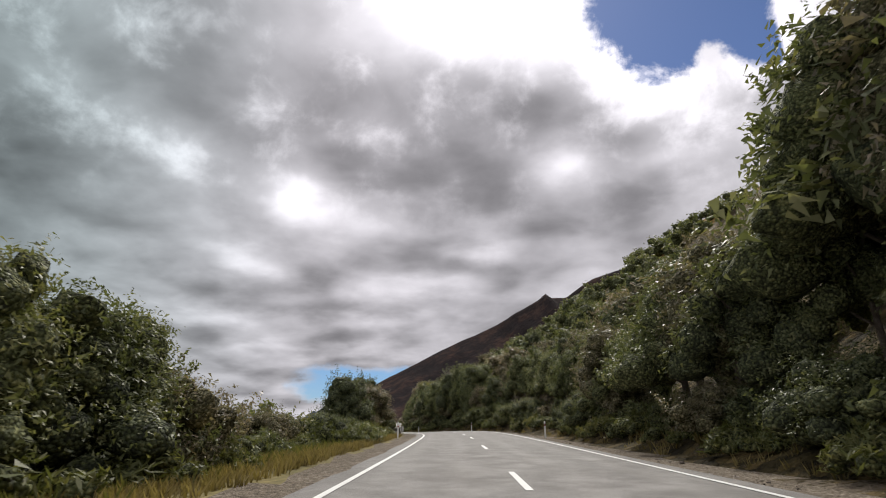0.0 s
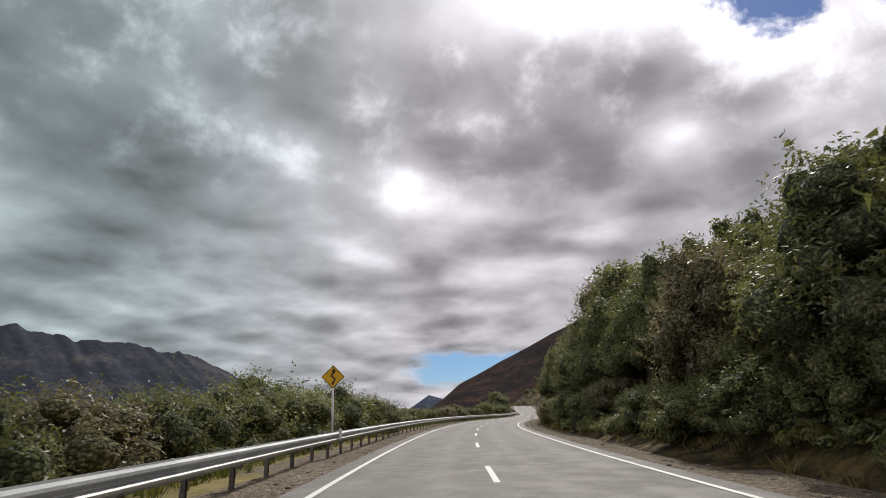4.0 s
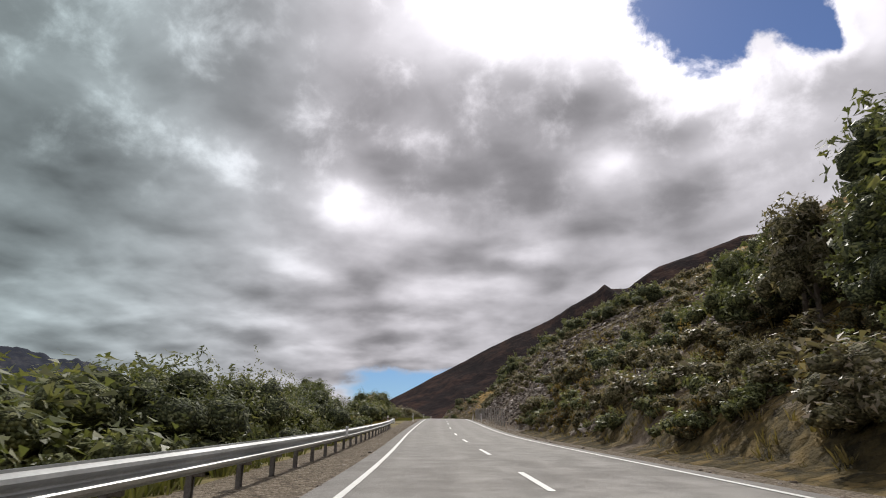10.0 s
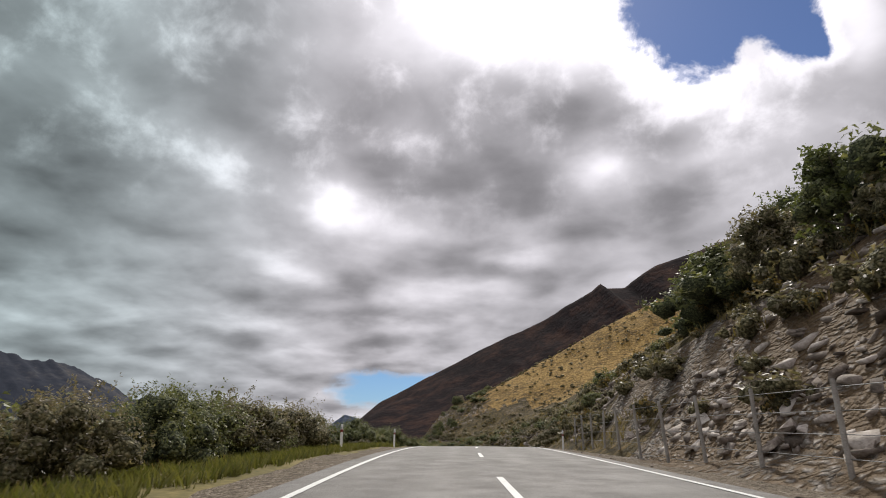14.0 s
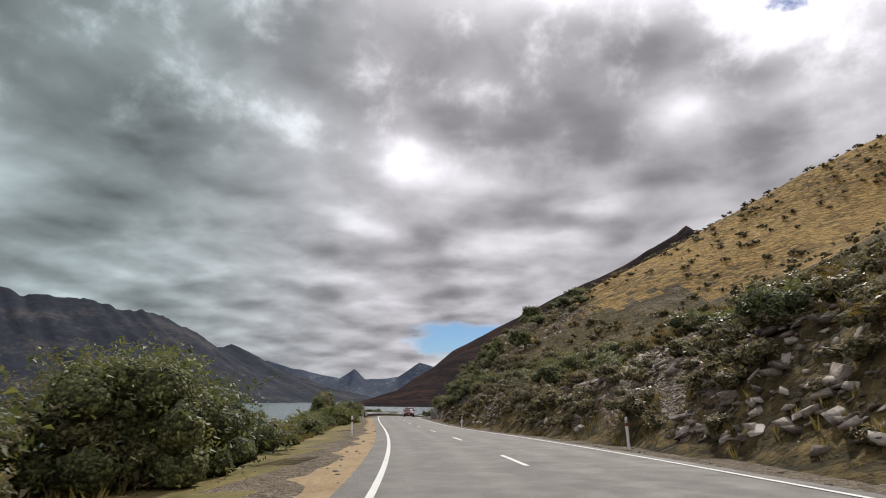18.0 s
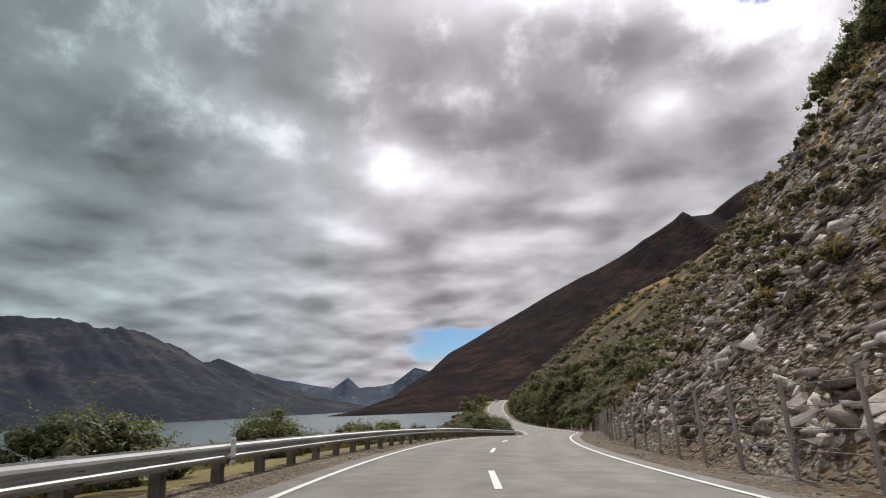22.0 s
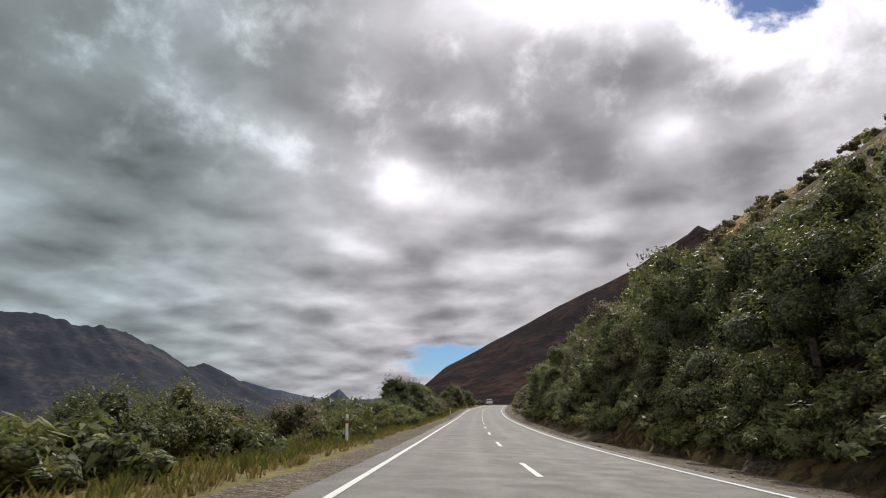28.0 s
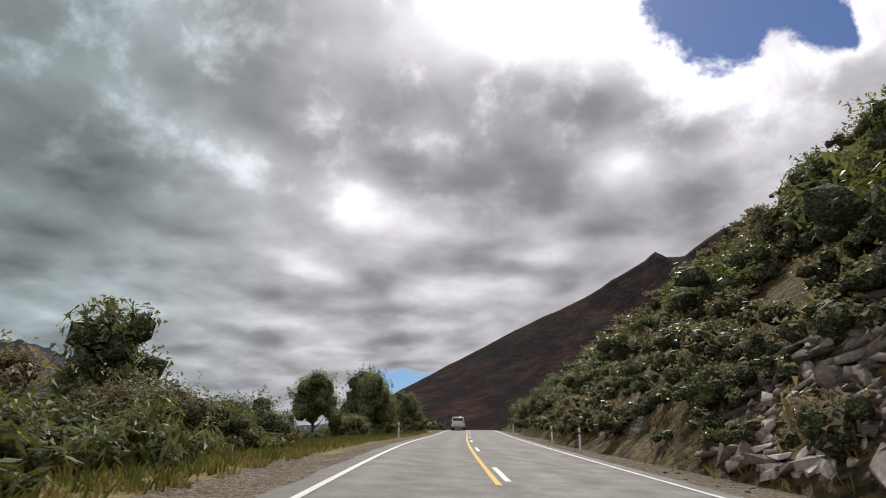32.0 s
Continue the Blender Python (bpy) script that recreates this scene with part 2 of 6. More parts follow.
def slope_material(name, low, mid, high, bare, tuft, patch):
    """Ground under tufts: each tuft with its own tone, darker between, bare soil in patches."""
    m = bpy.data.materials.new(name)
    m.use_nodes = True
    g = Graph(m.node_tree)
    b = m.node_tree.nodes["Principled BSDF"]
    co = g.add("ShaderNodeNewGeometry").outputs["Position"]
    wob = g.add("ShaderNodeTexNoise", ins={"Vector": co, "Scale": tuft * 1.7, "Detail": 3.0}).outputs["Color"]
    at = g.vmath("ADD", co, g.vmath("MULTIPLY", g.vmath("SUBTRACT", wob, (0.5, 0.5, 0.5)).outputs["Vector"], (0.9 / tuft, 0.9 / tuft, 0.9 / tuft)).outputs["Vector"]).outputs["Vector"]
    cell = g.add("ShaderNodeTexVoronoi", ins={"Vector": at, "Scale": tuft})
    tone = g.add("ShaderNodeSeparateColor", ins={"Color": cell.outputs["Color"]}).outputs[0]
    broad = g.noise(co, 0.035, 5.0, 0.62, 0.4)
    mid_n = g.noise(co, 0.28, 5.0, 0.62, 0.3)
    fine = g.noise(co, 9.0, 3.0, 0.6)
    v = g.math("ADD", g.math("MULTIPLY", tone, 0.26), g.math("MULTIPLY", fine, 0.22))
    v = g.math("ADD", v, g.math("ADD", g.math("MULTIPLY", broad, 0.3), g.math("MULTIPLY", mid_n, 0.36)))
    v = g.math("SUBTRACT", v, g.math("MULTIPLY", g.math("POWER", cell.outputs["Distance"], 2.0), 0.22))
    col = g.ramp(g.span(v, 0.34, 0.74, smooth=False), [(0, low), (0.5, mid), (1, high)])
    soil = g.span(g.math("ADD", mid_n, g.math("MULTIPLY", fine, 0.3)), patch, patch + 0.07)
    col = g.mix(soil, col, g.mix(fine, tuple(c * 0.6 for c in bare), tuple(c * 1.4 for c in bare)))
    g.link(col, b.inputs["Base Color"])
    b.inputs["Roughness"].default_value, b.inputs["Specular IOR Level"].default_value = 0.95, 0.15
    h = g.math("ADD", g.math("MULTIPLY", cell.outputs["Distance"], -0.5 / tuft), g.math("MULTIPLY", fine, 0.12))
    bump = g.add("ShaderNodeBump", ins={"Strength": 0.9, "Distance": 0.8, "Height": h})
    g.link(bump.outputs["Normal"], b.inputs["Normal"])
    return m


def asphalt_material():
    """Chip seal: pale worn wheel tracks, tar bleeding, coarse stones, faint cross joints and patches."""
    m = bpy.data.materials.new("asphalt")
    m.use_nodes = True
    g = Graph(m.node_tree)
    b = m.node_tree.nodes["Principled BSDF"]
    co = g.add("ShaderNodeNewGeometry").outputs["Position"]
    uv = g.add("ShaderNodeAttribute", attribute_name="across").outputs["Fac"]
    wear = g.math("ADD", g.math("ABSOLUTE", g.math("SUBTRACT", g.math("ABSOLUTE", g.math("ADD", g.math("ABSOLUTE", uv), -1.75)), 0.78)), g.math("MULTIPLY", g.noise(co, 0.6, 4.0), 0.5))
    track = g.span(wear, 0.75, 0.2)
    broad, mid, chip = g.noise(co, 0.09, 4.0, 0.6, 0.4), g.noise(co, 1.3, 5.0, 0.65, 0.2), g.noise(co, 55.0, 3.0, 0.75)
    v = g.math("ADD", g.math("MULTIPLY", broad, 0.16), g.math("ADD", g.math("MULTIPLY", mid, 0.09), g.math("MULTIPLY", chip, 0.5)))
    v = g.math("ADD", v, 0.17)
    v = g.math("ADD", v, g.math("MULTIPLY", track, 0.06))
    stone = g.add("ShaderNodeTexVoronoi", ins={"Vector": co, "Scale": 22.0})
    v = g.math("ADD", v, g.math("MULTIPLY", g.span(stone.outputs["Distance"], 0.32, 0.12), g.math("MULTIPLY", g.span(mid, 0.45, 0.6), 0.09)))
    col = g.ramp(g.span(v, 0.36, 0.8, smooth=False), [(0, (0.1, 0.094, 0.085)), (0.5, (0.192, 0.181, 0.166)), (1, (0.3, 0.284, 0.262))])
    g.link(col, b.inputs["Base Color"])
    g.link(g.span(mid, 0.3, 0.7, 0.9, 0.66), b.inputs["Roughness"])
    bump = g.add("ShaderNodeBump", ins={"Strength": 0.6, "Distance": 0.02, "Height": g.math("ADD", chip, g.math("MULTIPLY", stone.outputs["Distance"], -0.7))})
    g.link(bump.outputs["Normal"], b.inputs["Normal"])
    return m


def rubble_material():
    """Broken schist: flat chips in two sizes, each with its own tone, brown soil in the gaps."""
    m = bpy.data.materials.new("scree")
    m.use_nodes = True
    g = Graph(m.node_tree)
    b = m.node_tree.nodes["Principled BSDF"]
    co = g.add("ShaderNodeNewGeometry").outputs["Position"]
    wob = g.add("ShaderNodeTexNoise", ins={"Vector": co, "Scale": 1.6, "Detail": 4.0}).outputs["Color"]
    at = g.vmath("ADD", g.vmath("MULTIPLY", co, (1.0, 0.7, 1.9)).outputs["Vector"], g.vmath("MULTIPLY", wob, (0.7, 0.7, 0.7)).outputs["Vector"]).outputs["Vector"]
    big = g.add("ShaderNodeTexVoronoi", ins={"Vector": at, "Scale": 1.5})
    chip = g.add("ShaderNodeTexVoronoi", ins={"Vector": at, "Scale": 4.6})
    tone = g.math("ADD", g.math("MULTIPLY", g.add("ShaderNodeSeparateColor", ins={"Color": big.outputs["Color"]}).outputs[0], 0.4),
                  g.math("MULTIPLY", g.add("ShaderNodeSeparateColor", ins={"Color": chip.outputs["Color"]}).outputs[1], 0.45))
    broad, fine = g.noise(co, 0.16, 4.0, 0.6, 0.3), g.noise(co, 14.0, 3.0, 0.65)
    v = g.math("ADD", tone, g.math("ADD", g.math("MULTIPLY", fine, 0.3), g.math("MULTIPLY", broad, 0.3)))
    v = g.math("SUBTRACT", v, g.math("MULTIPLY", g.math("POWER", chip.outputs["Distance"], 2.0), 0.55))
    stone = g.ramp(g.span(v, 0.25, 1.05, smooth=False), [(0, (0.045, 0.036, 0.028)), (0.5, (0.17, 0.145, 0.118)), (1, (0.42, 0.38, 0.335))])
    soil = g.mix(fine, (0.06, 0.038, 0.02), (0.21, 0.145, 0.082))
    col = g.mix(g.span(g.math("ADD", broad, g.math("MULTIPLY", chip.outputs["Distance"], 0.35)), 0.58, 0.76), stone, soil)
    g.link(col, b.inputs["Base Color"])
    b.inputs["Roughness"].default_value, b.inputs["Specular IOR Level"].default_value = 0.85, 0.25
    h = g.math("ADD", g.math("MULTIPLY", big.outputs["Distance"], -0.5), g.math("ADD", g.math("MULTIPLY", chip.outputs["Distance"], -0.35), g.math("MULTIPLY", tone, 0.5)))
    bump = g.add("ShaderNodeBump", ins={"Strength": 1.0, "Distance": 0.5, "Height": h})
    g.link(bump.outputs["Normal"], b.inputs["Normal"])
    return m


def gravel_material():
    """Loose chips on pale soil."""
    m = bpy.data.materials.new("gravel")
    m.use_nodes = True
    g = Graph(m.node_tree)
    b = m.node_tree.nodes["Principled BSDF"]
    co = g.add("ShaderNodeNewGeometry").outputs["Position"]
    chip = g.add("ShaderNodeTexVoronoi", ins={"Vector": co, "Scale": 17.0})
    tone = g.add("ShaderNodeSeparateColor", ins={"Color": chip.outputs["Color"]}).outputs[0]
    broad, mid = g.noise(co, 0.5, 4.0, 0.6, 0.3), g.noise(co, 3.5, 4.0, 0.65)
    v = g.math("ADD", g.math("MULTIPLY", tone, 0.42), g.math("ADD", g.math("MULTIPLY", broad, 0.35), g.math("MULTIPLY", mid, 0.4)))
    v = g.math("SUBTRACT", v, g.math("MULTIPLY", chip.outputs["Distance"], 0.35))
    col = g.ramp(g.span(v, 0.2, 0.85, smooth=False), [(0, (0.085, 0.066, 0.045)), (0.5, (0.225, 0.185, 0.137)), (1, (0.42, 0.37, 0.3))])
    g.link(col, b.inputs["Base Color"])
    b.inputs["Roughness"].default_value, b.inputs["Specular IOR Level"].default_value = 0.92, 0.2
    bump = g.add("ShaderNodeBump", ins={"Strength": 1.0, "Distance": 0.05, "Height": g.math("SUBTRACT", tone, chip.outputs["Distance"])})
    g.link(bump.outputs["Normal"], b.inputs["Normal"])
    return m


ASPHALT = asphalt_material()
GRAVEL = gravel_material()
PAINT = material("road_paint", [(0, (0.5, 0.5, 0.47)), (0.4, (0.72, 0.72, 0.69)), (1, (0.8, 0.8, 0.77))], 2.0, 40.0, 0.6, 0.2, grain=0.6)
YELLOW = material("yellow_paint", [(0, (0.5, 0.3, 0.03)), (0.4, (0.66, 0.4, 0.04)), (1, (0.72, 0.46, 0.06))], 2.0, 40.0, 0.6, 0.2, grain=0.6)
VERGE = material("verge_grass", [(0, (0.07, 0.07, 0.025)), (0.5, (0.17, 0.14, 0.05)), (1, (0.32, 0.25, 0.1))], 0.3, 6.0, 0.95, 0.8, grain=0.5)
TUSSOCK = slope_material("tussock_slope", (0.1, 0.066, 0.023), (0.285, 0.182, 0.058), (0.45, 0.3, 0.1), (0.2, 0.15, 0.09), 1.1, 0.82)
SCRUB = slope_material("scrub_slope", (0.024, 0.02, 0.01), (0.085, 0.065, 0.028), (0.2, 0.14, 0.058), (0.15, 0.12, 0.088), 2.2, 0.72)
SCREE = rubble_material()
DIRT = material("sandy_dirt", [(0, (0.2, 0.14, 0.08)), (0.5, (0.34, 0.245, 0.14)), (1, (0.48, 0.37, 0.23))], 0.6, 10.0, 0.95, 0.8, grain=0.5)
# ---- the road's line: points every 34 m along the painted centre ----
ROAD = [(2.80, -67.90, -2.11), (1.90, -33.90, -1.06), (0.92, -0.00, -0.05), (-0.40, 33.98, 1.07), (-4.32, 67.69, 1.99), (-13.67, 100.41, 2.49), (-21.57, 133.49, 3.22), (-27.17, 167.08, 3.96), (-29.66, 200.97, 4.82), (-29.79, 234.98, 5.75), (-32.43, 268.82, 6.95), (-37.86, 302.34, 8.36), (-42.84, 335.96, 10.27), (-47.59, 369.59, 12.06), (-50.99, 403.44, 13.18), (-52.07, 437.32, 12.79), (-55.01, 471.08, 11.30), (-64.23, 503.79, 10.17), (-76.18, 535.66, 9.21), (-88.19, 567.40, 8.61), (-97.87, 600.02, 7.69), (-101.15, 633.86, 6.28), (-101.66, 667.80, 4.42), (-106.54, 701.37, 3.19), (-114.69, 734.45, 2.63), (-122.18, 767.62, 2.48), (-128.57, 800.92, 2.94), (-134.56, 834.42, 3.73), (-139.84, 867.98, 5.02), (-143.93, 901.84, 6.16), (-147.53, 935.71, 7.38), (-149.74, 969.61, 7.71)]
# cross fall at each of those points: rise to the right, metres a metre
BANK = [-0.001, -0.001, -0.004, -0.009, 0.030, 0.020, 0.005, -0.011, -0.008, 0.001, 0.000, -0.014, -0.023, -0.011, -0.017, 0.018, 0.024, 0.010, -0.025, -0.035, -0.039, -0.026, 0.018, -0.003, -0.023, -0.035, -0.039, -0.036, -0.037, -0.005, -0.005, -0.003]


def spline_points(points, per):
    p = np.array(points, float)
    m = len(p)
    a, b = np.zeros((m, m)), np.zeros((m, 3))
    a[0, 0] = a[-1, -1] = 1
    for i in range(1, m - 1):
        a[i, i - 1:i + 2] = 1, 4, 1
        b[i] = 6 * (p[i - 1] - 2 * p[i] + p[i + 1])
    k = np.linalg.solve(a, b)
    q = np.arange(0, (m - 1) * per + 1) / per
    i = np.minimum(q.astype(int), m - 2)
    f = (q - i)[:, None]
    return (k[i] * (1 - f) ** 3 + k[i + 1] * f ** 3) / 6 + (p[i] - k[i] / 6) * (1 - f) + (p[i + 1] - k[i + 1] / 6) * f


LINE = spline_points(ROAD, 34)
S0 = -68.0
tail = LINE[-1] - LINE[-2]
tail[2] = 0.0
LINE = np.vstack([LINE, LINE[-1] + tail * np.arange(1, 260)[:, None]])
ahead = np.gradient(LINE, axis=0)
ahead /= np.linalg.norm(ahead[:, :2], axis=1)[:, None]
RIGHT = np.stack([ahead[:, 1], -ahead[:, 0], 0 * ahead[:, 0]], 1)
SS = S0 + np.arange(len(LINE))
S_END = SS[-1]
FALL = spline_points([(b, 0, 0) for b in BANK], 34)[:, 0]


def cross_fall(s):
    return np.interp(s, SS[:len(FALL)], FALL)


def road(s, u=0.0, z=0.0):
    """World points at s metres along the road, u to the right of its centre, z above it."""
    s, u = np.broadcast_arrays(np.asarray(s, float), np.asarray(u, float))
    c = np.stack([np.interp(s, SS, LINE[:, i]) for i in range(3)], -1)
    r = np.stack([np.interp(s, SS, RIGHT[:, i]) for i in range(3)], -1)
    c = c + r * u[..., None]
    c[..., 2] += z + cross_fall(s) * np.clip(u, -6, 6)
    return c


def heading(s):
    """Turn about z that brings +y onto the road's direction at s."""
    t = road(s + 0.5) - road(s - 0.5)
    return math.atan2(-t[0], t[1])


def nearest(xy):
    """s and u of world points."""
    xy = np.asarray(xy, float)
    s, u, z = np.empty(len(xy)), np.empty(len(xy)), np.empty(len(xy))
    for i in range(0, len(xy), 4000):
        d = xy[i:i + 4000, None, :] - LINE[None, ::3, :2]
        k = np.argmin((d ** 2).sum(2), 1) * 3
        e = xy[i:i + 4000] - LINE[k, :2]
        along = (e * ahead[k, :2]).sum(1)
        s[i:i + 4000] = SS[k] + along
        u[i:i + 4000] = (e * RIGHT[k, :2]).sum(1)
        z[i:i + 4000] = LINE[k, 2] + along.clip(-3, 3) * np.gradient(LINE[:, 2])[k] + cross_fall(SS[k]) * np.clip(u[i:i + 4000], -6, 6)
    return s, u, z


def fbm(x, y, scale, octaves=4, seed=0.0):
    """Value noise in numpy, about -1 to 1."""
    out, amp, tot = 0.0, 1.0, 0.0
    for o in range(octaves):
        px, py = x / scale + seed * 17.3 + o * 5.1, y / scale - seed * 9.7 + o * 3.3
        ix, iy = np.floor(px), np.floor(py)
        fx, fy = px - ix, py - iy
        fx, fy = fx * fx * (3 - 2 * fx), fy * fy * (3 - 2 * fy)

        def h(a, b):
            v = np.sin(a * 127.1 + b * 311.7 + seed) * 43758.5453
            return (v - np.floor(v)) * 2 - 1
        out = out + amp * ((h(ix, iy) * (1 - fx) + h(ix + 1, iy) * fx) * (1 - fy) + (h(ix, iy + 1) * (1 - fx) + h(ix + 1, iy + 1) * fx) * fy)
        tot += amp
        amp *= 0.5
        scale = scale / 2.03
    return out / tot


LAKE = -24.0
# along the road: slope of the hillside in degrees, how far up it rises, height of the cut rock at its foot, drop beside the left verge
HILL = [(-70, 34, 60, 0), (30, 34, 60, 0), (110, 36, 55, 0), (165, 33, 60, 0), (185, 29.3, 111, 0), (225, 30.4, 112, 0), (256, 33.8, 124, 1), (290, 32.8, 119, 1), (312, 26.4, 73, 3), (338, 26.1, 32, 7), (353, 26.3, 30, 7), (370, 27.4, 31, 7),
        (400, 27.2, 47, 4), (440, 25.6, 122, 3), (495, 24.4, 133, 3), (528, 21.3, 116, 2), (560, 22, 124, 2.5), (580, 26.6, 145, 5), (605, 27.8, 111, 10), (640, 22.5, 92, 18), (665, 26.3, 87, 18), (696, 31.1, 101, 18), (706, 33.1, 105, 9), (717, 33.6, 110, 2),
        (740, 33.7, 90, 2), (800, 34, 80, 1), (850, 36, 70, 5), (900, 36, 70, 2), (1150, 34, 60, 0), (2200, 30, 30, 0)]
HS = np.array(HILL, float)


def hill(s, i):
    return np.interp(s, HS[:, 0], HS[:, i])


def ground_height(s, u, zr, x, y):
    """Height of the open ground beside the road."""
    rough = fbm(x, y, 9.0, 4, 1.0)
    broad = fbm(x, y, 60.0, 3, 2.0)
    # right: shoulder, shallow ditch, bank
    v = np.maximum(u - 6.2, 0)
    t = np.tan(np.radians(hill(s, 1)))
    top = hill(s, 2)
    cut = hill(s, 3)
    rise = np.minimum(v, cut / 1.0) * np.clip(1.25 - t, 0, 1) * (cut > 0) + v * t
    lim = top * (1 + 0.25 * broad)
    rise = np.where(rise < lim * 0.6, rise, lim * 0.6 + (lim * 0.8) * (1 - np.exp(-(rise - lim * 0.6) / (lim * 0.8))))
    r = rise + np.clip(v / 6, 0, 1) * rough * 0.9 + np.clip(v / 60, 0, 1) * broad * 6
    r = np.where(u < 6.2, -0.12, r)
    # left: verge, then down to the lake
    brink = np.interp(s, [500, 514, 545, 560, 578, 592, 680, 695], [11.0, 7.4, 7.4, 11.0, 11.0, 7.2, 7.2, 11.0])
    w = np.maximum(-u - brink, 0)
    drop = -0.05 * np.clip(-u - 4.5, 0, brink - 4.5) - w * 0.55 + np.clip(w / 5, 0, 1) * (rough * 0.8 + broad * 1.5)
    left = np.maximum(zr + drop, LAKE - 6)
    z = np.where(u > 0, zr + r, left)
    return np.where(np.abs(u) < 4.6, zr - 0.1, z)


def mesh_object(name, verts, faces, mats, index=None, smooth=False):
    """One mesh out of arrays of vertices and quads or triangles."""
    verts, faces = np.asarray(verts, np.float32), np.asarray(faces, np.int32)
    me = bpy.data.meshes.new(name)
    k = faces.shape[1]
    me.vertices.add(len(verts))
    me.vertices.foreach_set("co", verts.ravel())
    me.loops.add(faces.size)
    me.loops.foreach_set("vertex_index", faces.ravel())
    me.polygons.add(len(faces))
    me.polygons.foreach_set("loop_start", np.arange(0, faces.size, k, dtype=np.int32))
    for m in mats if isinstance(mats, (list, tuple)) else [mats]:
        me.materials.append(m)
    if index is not None:
        me.polygons.foreach_set("material_index", np.asarray(index, np.int32))
    if smooth:
        me.polygons.foreach_set("use_smooth", np.ones(len(faces), bool))
    me.update(calc_edges=True)
    me.validate()
    return new(name, me)


def grid_faces(n, m):
    i = np.arange(n - 1)[:, None] * m + np.arange(m - 1)[None, :]
    i = i.ravel()
    return np.stack([i, i + 1, i + m + 1, i + m], 1)


def strip(name, s0, s1, us, zs, mat, step=2.0):
    """A ribbon along the road with the cross-section us, zs."""
    s = np.linspace(s0, s1, max(2, int((s1 - s0) / step) + 1))
    us, zs = np.array(us, float), np.array(zs, float)
    v = road(np.repeat(s, len(us)), np.tile(us, len(s)))
    v[:, 2] += np.tile(zs, len(s))
    f = grid_faces(len(s), len(us))[:, ::-1]
    return mesh_object(name, v, f, mat)


# ---- the large structure ----
def grassy_verge(s):
    """1 where grass grows up to the seal on the lake side, 0 where gravel lies between."""
    return np.interp(s, [-80, 44, 54, 344, 354, 410, 425, 716, 728, 2300], [1, 1, 0, 0, 1, 1, 0, 0, 1, 1])


def build_ground():
    axis = radians(9.4)
    fa = np.array([-math.sin(axis), math.cos(axis)])
    fr = np.array([math.cos(axis), math.sin(axis)])
    along = np.concatenate([[-900, -500, -300, -200], np.arange(-130, 1080, 2.4), 1080 + np.cumsum(np.linspace(4, 130, 45))])
    across = np.concatenate([-75 - np.cumsum(np.linspace(6, 330, 24))[::-1], np.arange(-75, -30, 3), np.arange(-30, 45, 1.1), 45 + np.cumsum(np.linspace(1.4, 60, 40))])
    A, B = np.meshgrid(along, across, indexing="ij")
    xy = A.ravel()[:, None] * fa + B.ravel()[:, None] * fr
    s, u, zr = nearest(xy)
    z = ground_height(s, u, zr, xy[:, 0], xy[:, 1])
    v = np.column_stack([xy, z])
    f = grid_faces(len(along), len(across))[:, ::-1]
    fu, fs = u[f].mean(1), s[f].mean(1)
    fx, fy, fz = v[f].mean(1).T
    n = fbm(fx, fy, 14.0, 3, 5.0) + np.random.default_rng(2).normal(0, 0.22, len(fx))
    up = fz - zr[f].mean(1)
    idx = np.full(len(f), 2)                                  # scrub
    idx[np.abs(fu) < 5.5] = 0                                 # gravel
    idx[(fu < -5.6 + n * 0.6) & (fu > -10 + n * 2)] = 1      # verge
    idx[(fu < -4.5) & (fu > -9) & (grassy_verge(fs) > 0.5)] = 1
    cut = hill(fs, 3)
    idx[(fu > 7) & (up < cut * 1.15 * (1 + 0.5 * n)) & (cut > 2.2) & ((cut > 4.5) | (n > 0.05))] = 3
    idx[(fu > 5.2) & (fu < 9) & (cut > 4)] = 3
    grassy = np.interp(fs, [0, 150, 185, 300, 330, 420, 450, 560, 600, 700, 760, 900], [0.9, 0.7, 0.1, 0.12, 0.2, 0.22, 0.16, 0.18, 0.15, 0.2, 0.6, 0.7])
    idx[(fu > 14) & (up > 9 + 60 * grassy * (1 + n)) & (idx == 2)] = 4
    ob = mesh_object("ground", v, f, [GRAVEL, VERGE, SCRUB, SCREE, TUSSOCK], idx, True)
    return tagged(ob, "hillside and lakeshore ground of soil, gravel and dry grass", "ground", kind="structure")


